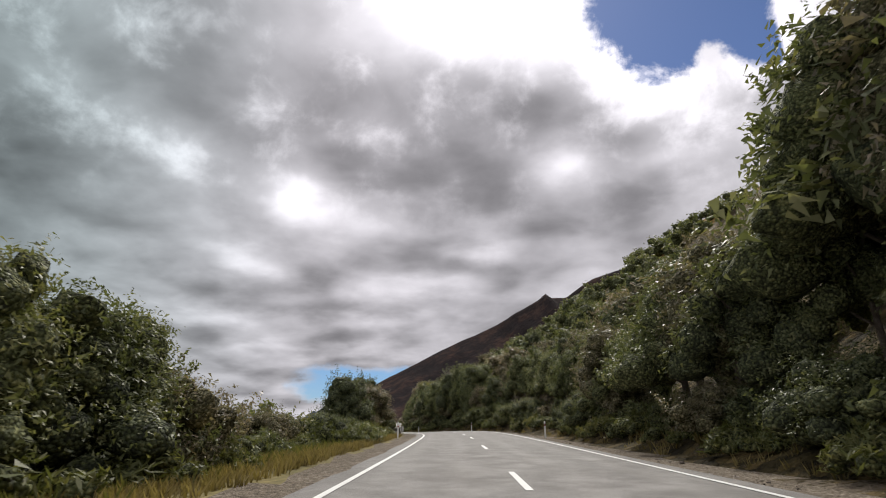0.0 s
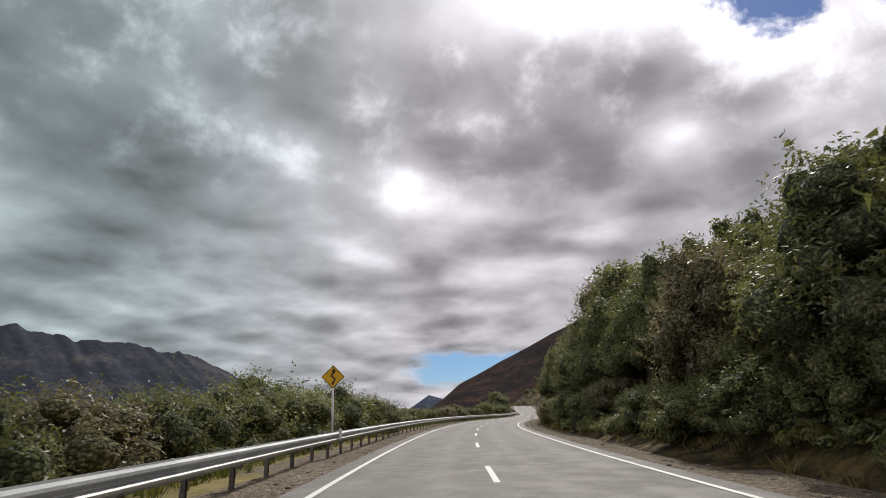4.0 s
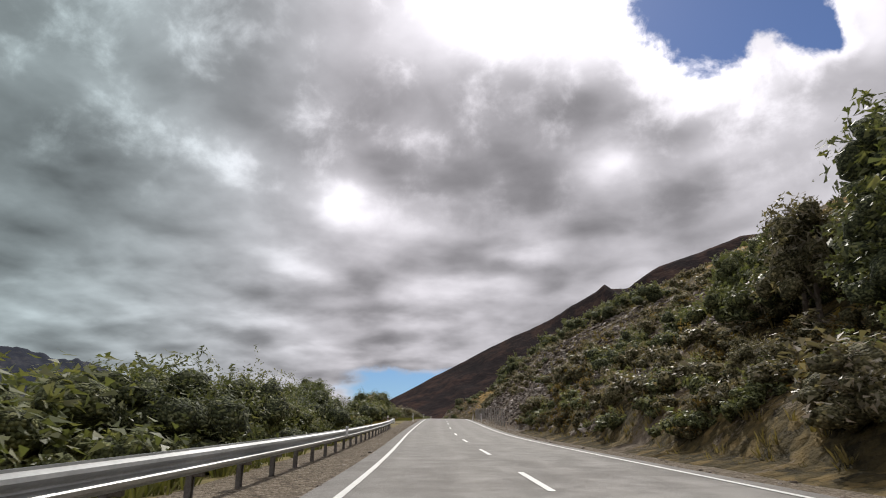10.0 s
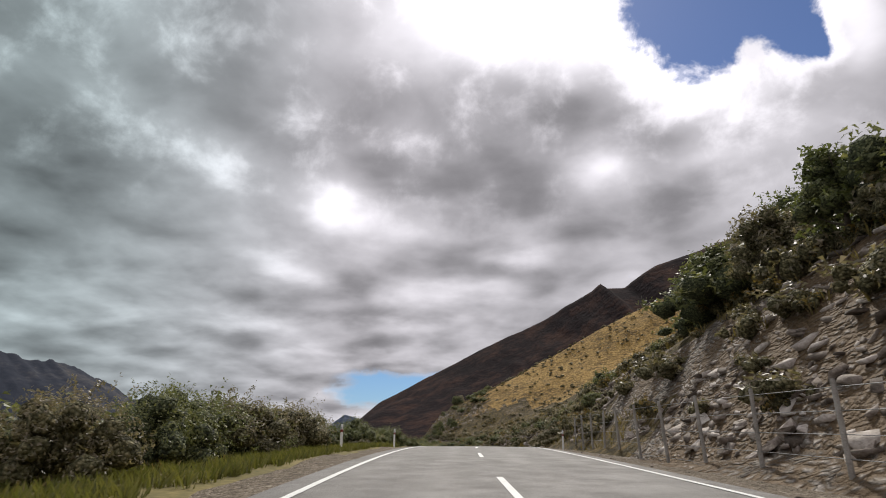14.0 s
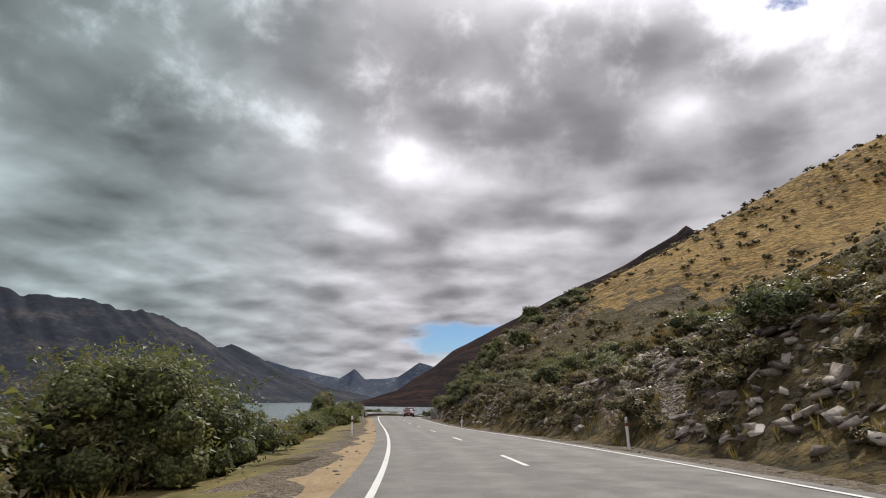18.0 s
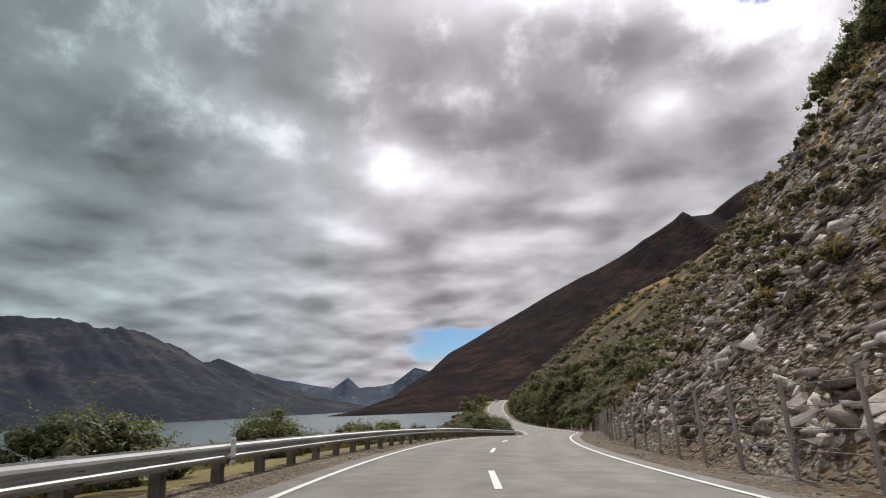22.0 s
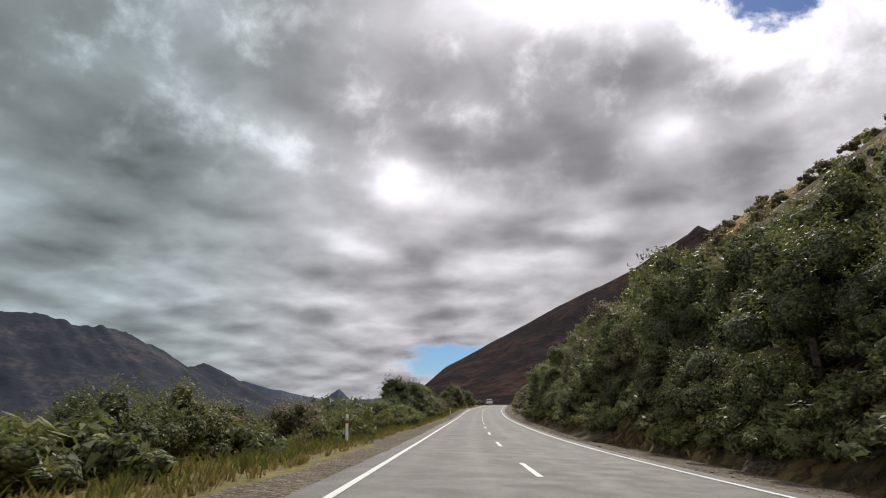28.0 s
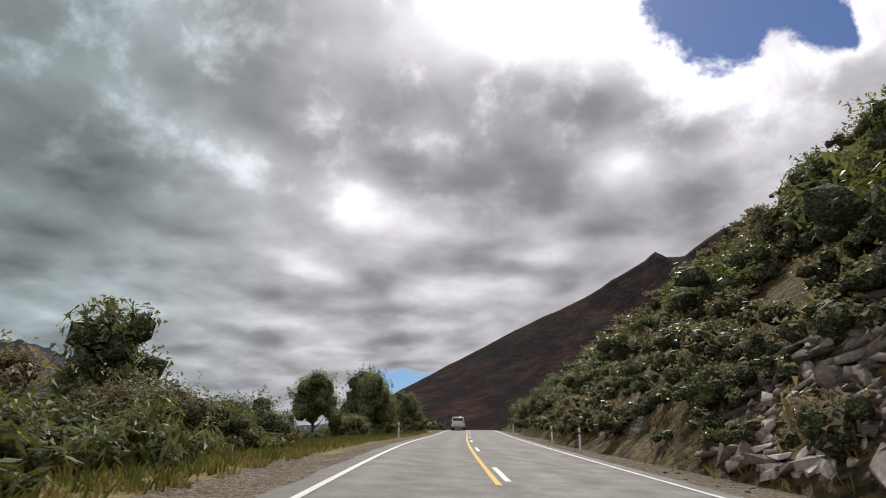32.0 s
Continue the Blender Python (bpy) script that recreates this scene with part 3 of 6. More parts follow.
def build_road():
    ob = strip("road", S0, S_END, [-3.62, -3.3, 0, 3.6, 4.0], [-0.03, 0.0, 0.03, 0.0, -0.03], ASPHALT)
    across = ob.data.attributes.new("across", "FLOAT", "POINT")
    across.data.foreach_set("value", np.tile(np.array([-3.62, -3.3, 0, 3.6, 4.0], np.float32), len(ob.data.vertices) // 5))
    tagged(ob, "worn grey chip-seal two-lane road", "road", kind="structure")
    for u in (-3.02, 3.37):
        tagged(strip("edge_line", S0, S_END, [u - 0.06, u + 0.06], [0.012, 0.012], PAINT), "white painted edge line", "road marking", kind="structure")
    cycles = np.interp(np.arange(0, 103), [0, 2, 5, 12, 15, 18, 20, 23, 26, 29, 31, 33, 35, 43, 46, 48, 51, 53, 56, 62, 64, 67, 74, 77, 79, 81, 103],
                       [9.3, 34.9, 64.2, 138.4, 170.9, 200.3, 223.1, 250.9, 278.7, 306.0, 332.2, 358.4, 384.4, 465.4, 499.9, 524.4, 558.4, 583.1, 610.4, 671.0, 692.7, 720.4, 795.4, 827.6, 847.6, 871.2, 1104.4])
    for s in list(cycles) + [9.3 - 10.56 * k for k in range(1, 8)]:
        tagged(strip("centre_dash", s, s + 3.2, [-0.06, 0.06], [0.036, 0.036], PAINT), "white painted centre dash", "road marking", "centre dashes", "structure")
    tagged(strip("no_passing_line", 870.5, S_END, [-0.28, -0.17], [0.034, 0.034], YELLOW), "solid yellow no-passing line", "road marking", kind="structure")
    for name, a, b, n in (("shoulder_left", -6.1, -3.5, 7), ("shoulder_right", 3.9, 6.4, 7)):
        s = np.arange(S0, S_END, 1.0)
        edge = 0.35 * fbm(s, s * 0, 5.0, 3, a)
        us = np.linspace(0, 1, n)
        lo, hi = (a + edge + 1.25 * grassy_verge(s), b + 0 * s) if a < 0 else (a + 0 * s, b + edge)
        wide = np.clip(np.minimum((s - 306) / 8, (348 - s) / 8), 0, 1) * 4.2
        if a < 0:
            lo = lo - wide - 0.7 * np.clip((s - 470) / 20, 0, 1) * np.clip((720 - s) / 20, 0, 1) - 1.1 * np.clip((s - 485) / 10, 0, 1) * np.clip((575 - s) / 10, 0, 1)
        U = lo[:, None] + (hi - lo)[:, None] * us
        v = road(np.repeat(s, n), U.ravel())
        v[:, 2] += (-0.03 - 0.05 * np.abs(np.abs(U) - 3.6) + 0.03 * fbm(v[:, 0], v[:, 1], 0.8, 2, 3.0).reshape(U.shape)).ravel()
        tagged(mesh_object(name, v, grid_faces(len(s), n)[:, ::-1], [GRAVEL, DIRT], ((np.repeat(s[:-1], n - 1) > 484) & (np.repeat(s[:-1], n - 1) < 576) & (a < 0)).astype(int) if a < 0 else None, True), "pale loose gravel shoulder", "shoulder", kind="structure")


def build_mountains():
    ridge = [(-1240, 3880, -26), (-1130, 3910, 50), (-1040, 3940, 140), (-890, 3980, 275), (-581, 4000, 432), (-237, 3950, 588), (121, 3800, 722), (300, 3640, 790), (395, 3555, 832), (436, 3530, 868), (475, 3545, 838), (560, 3530, 832),
             (640, 3450, 880), (722, 3430, 925), (1000, 3380, 1010), (1148, 3380, 1062), (1400, 3300, 1060), (2400, 2500, 1000)]
    tagged(mountain("mountain", ridge, (0.16, -1.0), 1700, 38, MOUNTAIN), "dark brown mountain slope with a small peak", "mountain", kind="structure")
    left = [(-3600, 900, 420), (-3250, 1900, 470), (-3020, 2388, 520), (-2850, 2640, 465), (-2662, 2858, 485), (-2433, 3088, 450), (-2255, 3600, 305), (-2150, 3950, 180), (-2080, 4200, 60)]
    tagged(mountain("lake_mountain", left, (1.0, -0.5), 1100, 36, FARROCK, 4.0, 2.4), "mountain range across the lake, tinted blue-grey for distance", "mountain", kind="structure")
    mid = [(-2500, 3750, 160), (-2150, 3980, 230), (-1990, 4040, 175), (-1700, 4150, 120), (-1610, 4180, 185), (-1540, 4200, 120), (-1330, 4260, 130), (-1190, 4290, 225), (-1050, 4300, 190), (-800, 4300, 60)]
    tagged(mountain("far_mountain", mid, (0.3, -1.0), 250, 20, FARBLUE, 6.0, 0.6), "distant mountains at the lake's head, haze blue painted into their colour", "mountain", kind="structure")


def mountain(name, ridge, toward, reach, rough, mat, seed=3.0, jag=0.25):
    """A slope that falls from a ridge line towards one side and steeply behind."""
    p = np.array(ridge, float)
    d = np.r_[0, np.cumsum(np.linalg.norm(np.diff(p[:, :2], axis=0), axis=1))]
    q = np.linspace(0, d[-1], 220)
    c = np.stack([np.interp(q, d, p[:, i]) for i in range(3)], 1)
    c[:, 2] += fbm(q, q * 0, 160.0, 5, seed) * rough * jag
    w = np.array(toward) / np.linalg.norm(toward)
    f = np.r_[np.linspace(-0.3, -0.05, 4), np.linspace(0, 1, 70)]
    x = c[:, None, 0] + w[0] * reach * f
    y = c[:, None, 1] + w[1] * reach * f
    base = LAKE - 4
    z = base + (c[:, None, 2] - base) * np.where(f < 0, 1 + 2.5 * f, (1 - f) ** 1.15)
    gul = fbm(q[:, None] + 0 * f, (f * 0.35 * reach)[None, :] + 0 * q[:, None], 240.0, 5, seed + 1)
    z = z + np.abs(gul) * rough * 2.2 * np.clip(f * 4, 0, 1) * (1 - f.clip(0, 1)) * np.clip((c[:, None, 2] - base) / 300, 0.1, 1)
    v = np.stack([x, y, z], -1).reshape(-1, 3)
    return mesh_object(name, v, grid_faces(len(q), len(f))[:, ::-1], mat, None, True)


MOUNTAIN = material("mountain_heath", [(0, (0.008, 0.0072, 0.0088)), (0.45, (0.019, 0.0135, 0.0142)), (0.72, (0.044, 0.025, 0.0205)), (1, (0.075, 0.045, 0.031))], 0.006, 0.035, 1.0, 0.6, spec=0.03, grain=0.36, dist=12)
# rock with the blue of distance haze painted into its darker tones
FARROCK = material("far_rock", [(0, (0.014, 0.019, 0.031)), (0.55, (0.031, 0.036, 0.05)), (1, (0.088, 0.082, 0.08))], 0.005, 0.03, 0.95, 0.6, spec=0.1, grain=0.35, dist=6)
# distance haze painted in: pale blue base colour instead of bare rock
FARBLUE = material("haze_tinted_rock", [(0, (0.045, 0.062, 0.096)), (0.6, (0.078, 0.1, 0.14)), (1, (0.26, 0.3, 0.36))], 0.01, 0.06, 0.95, 0.2, grain=0.3)
WATER = material("lake_water", [(0, (0.09, 0.13, 0.14)), (1, (0.14, 0.19, 0.2))], 0.004, 0.8, 0.25, 0.25, spec=0.5, dist=0.3)


def build_lake():
    v = [(-5200, -1500, LAKE), (600, -1500, LAKE), (600, 4800, LAKE), (-5200, 4800, LAKE)]
    tagged(mesh_object("lake", v, [(0, 1, 2, 3)], WATER), "grey-green rippled lake under cloud", "lake", kind="structure")


build_ground()
build_lake()
build_road()
build_mountains()


# ---- small builders ----
def empty(name, at, turn=0.0, size=1.0):
    ob = new(name)
    ob.empty_display_size = 0.3
    ob.matrix_world = Matrix.Translation(at) @ Matrix.Rotation(turn, 4, "Z") @ Matrix.Scale(size, 4)
    return ob


def part(name, bm, mat, parent, label="", smooth=False):
    """Links a bmesh as one mesh under a thing or part."""
    me = bpy.data.meshes.new(name)
    bm.to_mesh(me)
    bm.free()
    for m in mat if isinstance(mat, (list, tuple)) else [mat]:
        me.materials.append(m)
    if smooth:
        me.polygons.foreach_set("use_smooth", np.ones(len(me.polygons), bool))
    ob = new(name, me)
    ob.parent = parent
    return tagged(ob, label) if label else ob


def share(name, me, parent, m=None):
    """Another object on the same mesh."""
    ob = new(name, me)
    ob.parent = parent
    if m is not None:
        ob.matrix_local = m
    return ob


def box(bm, size, at=(0, 0, 0), rot=(0, 0, 0), bevel=0.0):
    r = bmesh.ops.create_cube(bm, size=1.0, matrix=pose(*at, *rot) @ Matrix.Diagonal((*size, 1)))
    if bevel:
        ed = list({e for v in r["verts"] for e in v.link_edges})
        bmesh.ops.bevel(bm, geom=ed, offset=bevel, segments=2, affect="EDGES", profile=0.5)
    return bm


def tube(bm, points, radii, sides=8):
    """A tapered round tube through points."""
    rings = []
    for i, p in enumerate(points):
        p = Vector(p)
        d = Vector(points[min(i + 1, len(points) - 1)]) - Vector(points[max(i - 1, 0)])
        q = d.to_track_quat("Z", "Y")
        rings.append([bm.verts.new(p + q @ Vector((math.cos(a) * radii[i], math.sin(a) * radii[i], 0))) for a in (2 * math.pi * k / sides for k in range(sides))])
    for a, b in zip(rings, rings[1:]):
        for k in range(sides):
            bm.faces.new((a[k], a[(k + 1) % sides], b[(k + 1) % sides], b[k]))
    bm.faces.new(rings[0][::-1]), bm.faces.new(rings[-1])
    return bm


# ---- plants ----
def leaf_material(name, stops, gloss=0.45, through=0.42):
    m = bpy.data.materials.new(name)
    m.use_nodes = True
    g = Graph(m.node_tree)
    b = m.node_tree.nodes["Principled BSDF"]
    out = m.node_tree.nodes["Material Output"]
    geo = g.add("ShaderNodeNewGeometry")
    co = geo.outputs["Position"]
    v = g.math("MULTIPLY", g.noise(co, 0.5, 3.0), 0.55)
    v = g.math("ADD", v, g.math("MULTIPLY", geo.outputs["Random Per Island"], 0.35))
    v = g.math("ADD", v, g.math("MULTIPLY", g.add("ShaderNodeObjectInfo").outputs["Random"], 0.25))
    col = g.ramp(g.span(v, 0.2, 0.9, smooth=False), stops)
    g.link(col, b.inputs["Base Color"])
    b.inputs["Roughness"].default_value = gloss * 1.1
    b.inputs["Specular IOR Level"].default_value = 0.4
    t = g.add("ShaderNodeBsdfTranslucent", ins={"Color": g.mix(1.0, col, (1.0, 1.0, 0.55), "MULTIPLY")})
    mx = g.add("ShaderNodeMixShader", ins={0: through})
    g.link(b.outputs[0], mx.inputs[1]), g.link(t.outputs[0], mx.inputs[2]), g.link(mx.outputs[0], out.inputs["Surface"])
    return m


LEAF_DARK = leaf_material("leaf_dark", [(0, (0.061, 0.079, 0.039)), (0.5, (0.133, 0.150, 0.069)), (1, (0.281, 0.275, 0.134))])
LEAF_MID = leaf_material("leaf_mid", [(0, (0.078, 0.096, 0.042)), (0.5, (0.158, 0.18, 0.078)), (1, (0.325, 0.31, 0.148))])
LEAF_GREY = leaf_material("leaf_grey", [(0, (0.080, 0.073, 0.047)), (0.5, (0.200, 0.176, 0.120)), (1, (0.426, 0.343, 0.262))], 0.4)
LEAF_FERN = leaf_material("leaf_fern", [(0, (0.055, 0.063, 0.022)), (0.5, (0.135, 0.15, 0.05)), (1, (0.27, 0.25, 0.1))], 0.55)
LEAF_DRY = leaf_material("leaf_dry", [(0, (0.09, 0.055, 0.02)), (0.5, (0.2, 0.14, 0.05)), (1, (0.34, 0.25, 0.1))], 0.7)
BARK = material("bark", [(0, (0.05, 0.04, 0.03)), (0.5, (0.11, 0.09, 0.07)), (1, (0.19, 0.165, 0.13))], 4.0, 30.0, 0.9, 0.8)
GRASS_DRY = leaf_material("grass_dry", [(0, (0.085, 0.072, 0.028)), (0.5, (0.19, 0.15, 0.06)), (1, (0.33, 0.262, 0.12))], 0.7)
GRASS_GREEN = leaf_material("grass_green", [(0, (0.05, 0.065, 0.018)), (0.5, (0.11, 0.12, 0.035)), (1, (0.2, 0.19, 0.06))], 0.6)


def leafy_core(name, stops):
    """The inside of a bush: small overlapping leaves, the shade in their gaps painted dark."""
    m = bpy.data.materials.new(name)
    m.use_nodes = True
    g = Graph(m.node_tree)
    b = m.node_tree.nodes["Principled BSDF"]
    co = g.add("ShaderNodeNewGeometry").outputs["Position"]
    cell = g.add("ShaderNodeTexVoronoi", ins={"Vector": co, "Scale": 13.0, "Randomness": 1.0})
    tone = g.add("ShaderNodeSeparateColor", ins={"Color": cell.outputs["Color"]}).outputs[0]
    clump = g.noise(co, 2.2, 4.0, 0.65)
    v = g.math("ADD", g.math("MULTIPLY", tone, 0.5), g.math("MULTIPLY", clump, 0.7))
    # shade between the leaves, painted: colour darkens towards each cell's edge
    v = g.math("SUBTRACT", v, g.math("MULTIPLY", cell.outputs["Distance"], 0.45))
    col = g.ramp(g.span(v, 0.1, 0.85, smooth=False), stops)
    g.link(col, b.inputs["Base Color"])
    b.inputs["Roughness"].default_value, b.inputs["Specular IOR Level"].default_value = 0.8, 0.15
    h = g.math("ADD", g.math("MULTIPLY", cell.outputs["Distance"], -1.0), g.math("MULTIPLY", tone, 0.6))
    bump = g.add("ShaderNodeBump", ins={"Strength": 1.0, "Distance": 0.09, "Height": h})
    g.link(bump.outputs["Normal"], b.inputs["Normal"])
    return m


# the darkest stop of each is painted shade between leaves
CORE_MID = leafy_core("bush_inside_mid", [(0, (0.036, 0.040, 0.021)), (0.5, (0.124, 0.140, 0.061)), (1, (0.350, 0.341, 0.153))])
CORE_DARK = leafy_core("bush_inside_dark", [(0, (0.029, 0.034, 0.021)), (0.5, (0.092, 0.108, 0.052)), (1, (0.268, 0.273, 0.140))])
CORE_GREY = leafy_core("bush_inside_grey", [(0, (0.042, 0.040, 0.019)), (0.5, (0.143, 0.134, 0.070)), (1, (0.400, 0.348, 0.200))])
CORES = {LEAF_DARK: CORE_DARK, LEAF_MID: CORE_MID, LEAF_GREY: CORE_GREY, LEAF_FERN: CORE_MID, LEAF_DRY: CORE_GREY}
rng = np.random.default_rng(11)


def unit(v):
    return v / np.maximum(np.linalg.norm(v, axis=-1, keepdims=True), 1e-6)


def core_ball(fine):
    """Vertices and triangles of a small ball."""
    bm = bmesh.new()
    bmesh.ops.create_icosphere(bm, subdivisions=fine, radius=1.0)
    bm.verts.index_update()
    v = np.array([x.co[:] for x in bm.verts])
    f = np.array([[y.index for y in x.verts] for x in bm.faces])
    bm.free()
    return v, f


BALL = {1: core_ball(1), 2: core_ball(2)}


def foliage(lobes, leaves, size, seed, long=1.5, droop=0.2, up=0.35, inner=0.68, fine=1, slim=True):
    """Quads of leaves on overlapping lobes (x, y, z, rx, rz), and the core balls with painted gap shade as triangles
    turned to quads.
    """
    r = np.random.default_rng(seed)
    lobes = np.array(lobes, float)
    area = lobes[:, 3] * (lobes[:, 3] + lobes[:, 4])
    pick = r.choice(len(lobes), leaves, p=area / area.sum())
    n = unit(r.normal(size=(leaves, 3)))
    n[:, 2] = np.where(n[:, 2] < -0.45, -n[:, 2], n[:, 2])
    L = lobes[pick]
    bumpy = 1 + 0.16 * np.sin(n[:, :1] * 7 + pick[:, None]) * np.cos(n[:, 1:2] * 6 - pick[:, None]) + r.normal(size=(leaves, 1)) * 0.07
    bumpy += (r.random((leaves, 1)) < 0.07) * r.random((leaves, 1)) * 0.35 - 0.3 * r.random((leaves, 1)) ** 2.5
    c = L[:, :3] + n * np.stack([L[:, 3], L[:, 3], L[:, 4]], 1) * bumpy
    # leaves along thin shoots that stand out from the crown
    k = leaves // 4
    shoot = r.integers(0, leaves, max(1, k // 16))[r.integers(0, max(1, k // 16), k)]
    way = unit(n[shoot] + np.random.default_rng(seed + 7).normal(size=(leaves, 3))[shoot] * 0.45 + [0, 0, 0.55])
    reach = L[shoot, 3:4] * (0.25 + 0.6 * np.random.default_rng(seed + 8).random((leaves, 1))[shoot])
    c[:k] = c[shoot] + way * reach * r.random((k, 1)) + r.normal(size=(k, 3)) * size * 0.8
    nn = unit(n + r.normal(size=(leaves, 3)) * 0.55 + [0, 0, up])
    a = unit(np.cross(nn, r.normal(size=(leaves, 3))))
    a[:, 2] -= droop
    a = unit(a)
    b = unit(np.cross(nn, a))
    s = size * r.uniform(0.6, 1.4, (leaves, 1))
    if slim:
        v = np.stack([c - a * s * long * 0.5 + b * s * 0.4, c + a * s * long * 0.6 - nn * s * 0.15, c - a * s * long * 0.35 - b * s * 0.4], 1).reshape(-1, 3)
    else:
        v = np.stack([c - a * s * long * 0.5, c + b * s * 0.42, c + a * s * long * 0.6 - nn * s * 0.15, c - b * s * 0.42], 1).reshape(-1, 3)
    f = np.arange(len(v)).reshape(-1, 3 if slim else 4)
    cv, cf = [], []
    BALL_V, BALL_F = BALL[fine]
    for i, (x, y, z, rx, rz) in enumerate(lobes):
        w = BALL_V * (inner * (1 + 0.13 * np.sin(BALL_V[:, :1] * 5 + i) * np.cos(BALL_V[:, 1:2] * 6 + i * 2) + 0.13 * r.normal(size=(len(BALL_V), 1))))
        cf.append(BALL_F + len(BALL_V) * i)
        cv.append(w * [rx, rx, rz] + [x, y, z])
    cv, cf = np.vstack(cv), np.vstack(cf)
    return v, f, cv, cf


def tris_quads(v, f, cv, cf):
    """All in one: faces as a flat list of quads and degenerate-free triangles."""
    me_v = np.vstack([v, cv])
    return me_v, f, cf + len(v)


def leaf_mesh(name, parts, mats):
    v, q, t = parts
    me = bpy.data.meshes.new(name)
    me.vertices.add(len(v))
    me.vertices.foreach_set("co", np.asarray(v, np.float32).ravel())
    loops = np.concatenate([q.ravel(), t.ravel()]).astype(np.int32)
    me.loops.add(len(loops))
    me.loops.foreach_set("vertex_index", loops)
    me.polygons.add(len(q) + len(t))
    me.polygons.foreach_set("loop_start", np.concatenate([np.arange(len(q)) * q.shape[1], q.size + np.arange(len(t)) * 3]).astype(np.int32))
    for m in mats:
        me.materials.append(m)
    me.polygons.foreach_set("material_index", np.concatenate([np.zeros(len(q)), np.ones(len(t))]).astype(np.int32))
    me.update(calc_edges=True)
    return me


def shrub_lobes(seed, n=8, wide=0.55, top=0.72, skirt=5):
    r = np.random.default_rng(seed)
    out = [(0, 0, 0.42, 0.36, 0.4)]
    for i in range(n):
        a, d = i * 2.4 + r.uniform(-0.5, 0.5), wide * math.sqrt((i + 1) / n)
        h = top * (1 - 0.55 * (d / wide) ** 2) * r.uniform(0.75, 1.1)
        s = r.uniform(0.17, 0.27)
        out.append((d * math.cos(a), d * math.sin(a), max(h, s * 0.8), s, s * r.uniform(0.8, 1.1)))
    for i in range(skirt):
        a = i * 1.257 + r.uniform(-0.4, 0.4)
        out.append((0.8 * wide * math.cos(a), 0.8 * wide * math.sin(a), 0.17, 0.24, 0.2))
    return out


def tree_lobes(seed, n=12, wide=0.36, low=0.25):
    r = np.random.default_rng(seed)
    out = [(0, 0, 0.55, 0.24, 0.3), (0, 0, 0.8, 0.15, 0.17)]
    for i in range(n):
        f = (i + 0.5) / n
        a, h = i * 2.4 + r.uniform(-0.4, 0.4), low + (0.93 - low) * f
        d = wide * (1 - 0.62 * f) * r.uniform(0.7, 1.15)
        s = r.uniform(0.12, 0.19)
        out.append((d * math.cos(a), d * math.sin(a), h, s, s * r.uniform(0.85, 1.2)))
    return out


def stem_mesh(seed, height, spread, limbs, radius):
    bm = bmesh.new()
    r = np.random.default_rng(seed)
    lean = r.uniform(-0.05, 0.05, 2)
    pts = [(lean[0] * k * height, lean[1] * k * height, height * k - 0.03) for k in (0, 0.3, 0.6, 1.0)]
    tube(bm, pts, [radius, radius * 0.8, radius * 0.55, radius * 0.2], 7)
    for i in range(limbs):
        k = 0.25 + 0.6 * i / max(limbs, 1)
        a = i * 2.4 + r.uniform(-0.3, 0.3)
        b = Vector((lean[0] * k * height, lean[1] * k * height, height * k))
        e = b + Vector((math.cos(a) * spread, math.sin(a) * spread, height * 0.22))
        m = (b + e) / 2 + Vector((0, 0, -0.02))
        tube(bm, [b, m, e], [radius * 0.45, radius * 0.3, radius * 0.1], 5)
    return bm


TEMPLATES = {}


def templates():
    """A few plants of each kind, one metre tall, as shared meshes."""
    kinds = {
        "shrub": [(LEAF_DARK, 0), (LEAF_MID, 1), (LEAF_GREY, 2), (LEAF_DARK, 3), (LEAF_MID, 4)],
        "tree": [(LEAF_DARK, 10), (LEAF_MID, 11), (LEAF_GREY, 12), (LEAF_MID, 13)],
        "fern": [(LEAF_FERN, 20), (LEAF_FERN, 21), (LEAF_MID, 22)],
    }
    for kind, rows in kinds.items():
        for mat, seed in rows:
            if kind == "tree":
                lb, leaves, size, long = tree_lobes(seed, 17), 7600, 0.0155, 1.7
                stem = stem_mesh(seed, 0.85, 0.22, 7, 0.028)
            elif kind == "shrub":
                lb, leaves, size, long = shrub_lobes(seed, 11), 5600, 0.0185, 1.7
                stem = stem_mesh(seed, 0.6, 0.3, 5, 0.03)
            else:
                lb, leaves, size, long = shrub_lobes(seed, 9, 0.75, 0.55), 1050, 0.042, 3.8
                stem = stem_mesh(seed, 0.45, 0.35, 5, 0.018)
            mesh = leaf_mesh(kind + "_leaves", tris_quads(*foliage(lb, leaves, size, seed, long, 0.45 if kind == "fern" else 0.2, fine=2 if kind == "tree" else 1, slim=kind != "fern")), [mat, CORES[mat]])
            sm = bpy.data.meshes.new(kind + "_stem")
            stem.to_mesh(sm)
            stem.free()
            sm.materials.append(BARK)
            TEMPLATES.setdefault(kind, []).append((mesh, sm))
            if kind == "tree":
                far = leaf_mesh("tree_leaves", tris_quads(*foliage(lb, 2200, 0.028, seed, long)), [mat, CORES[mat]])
                TEMPLATES.setdefault("far_tree", []).append((far, sm))


LABELS = {"shrub": ("dense leafy green roadside shrub with small glossy leaves", "shrub", "roadside shrubs"),
          "tree": ("broadleaf tree with a dark uneven green crown", "tree", "roadside trees"),
          "fern": ("low arching green fern growing on the bank", "fern", "ferns on the bank")}


def ground_at(s, u):
    p = road(np.array([s]), np.array([u]))[0]
    z = ground_height(np.array([s]), np.array([u]), p[2:3], p[:1], p[1:2])[0]
    return Vector((p[0], p[1], z))


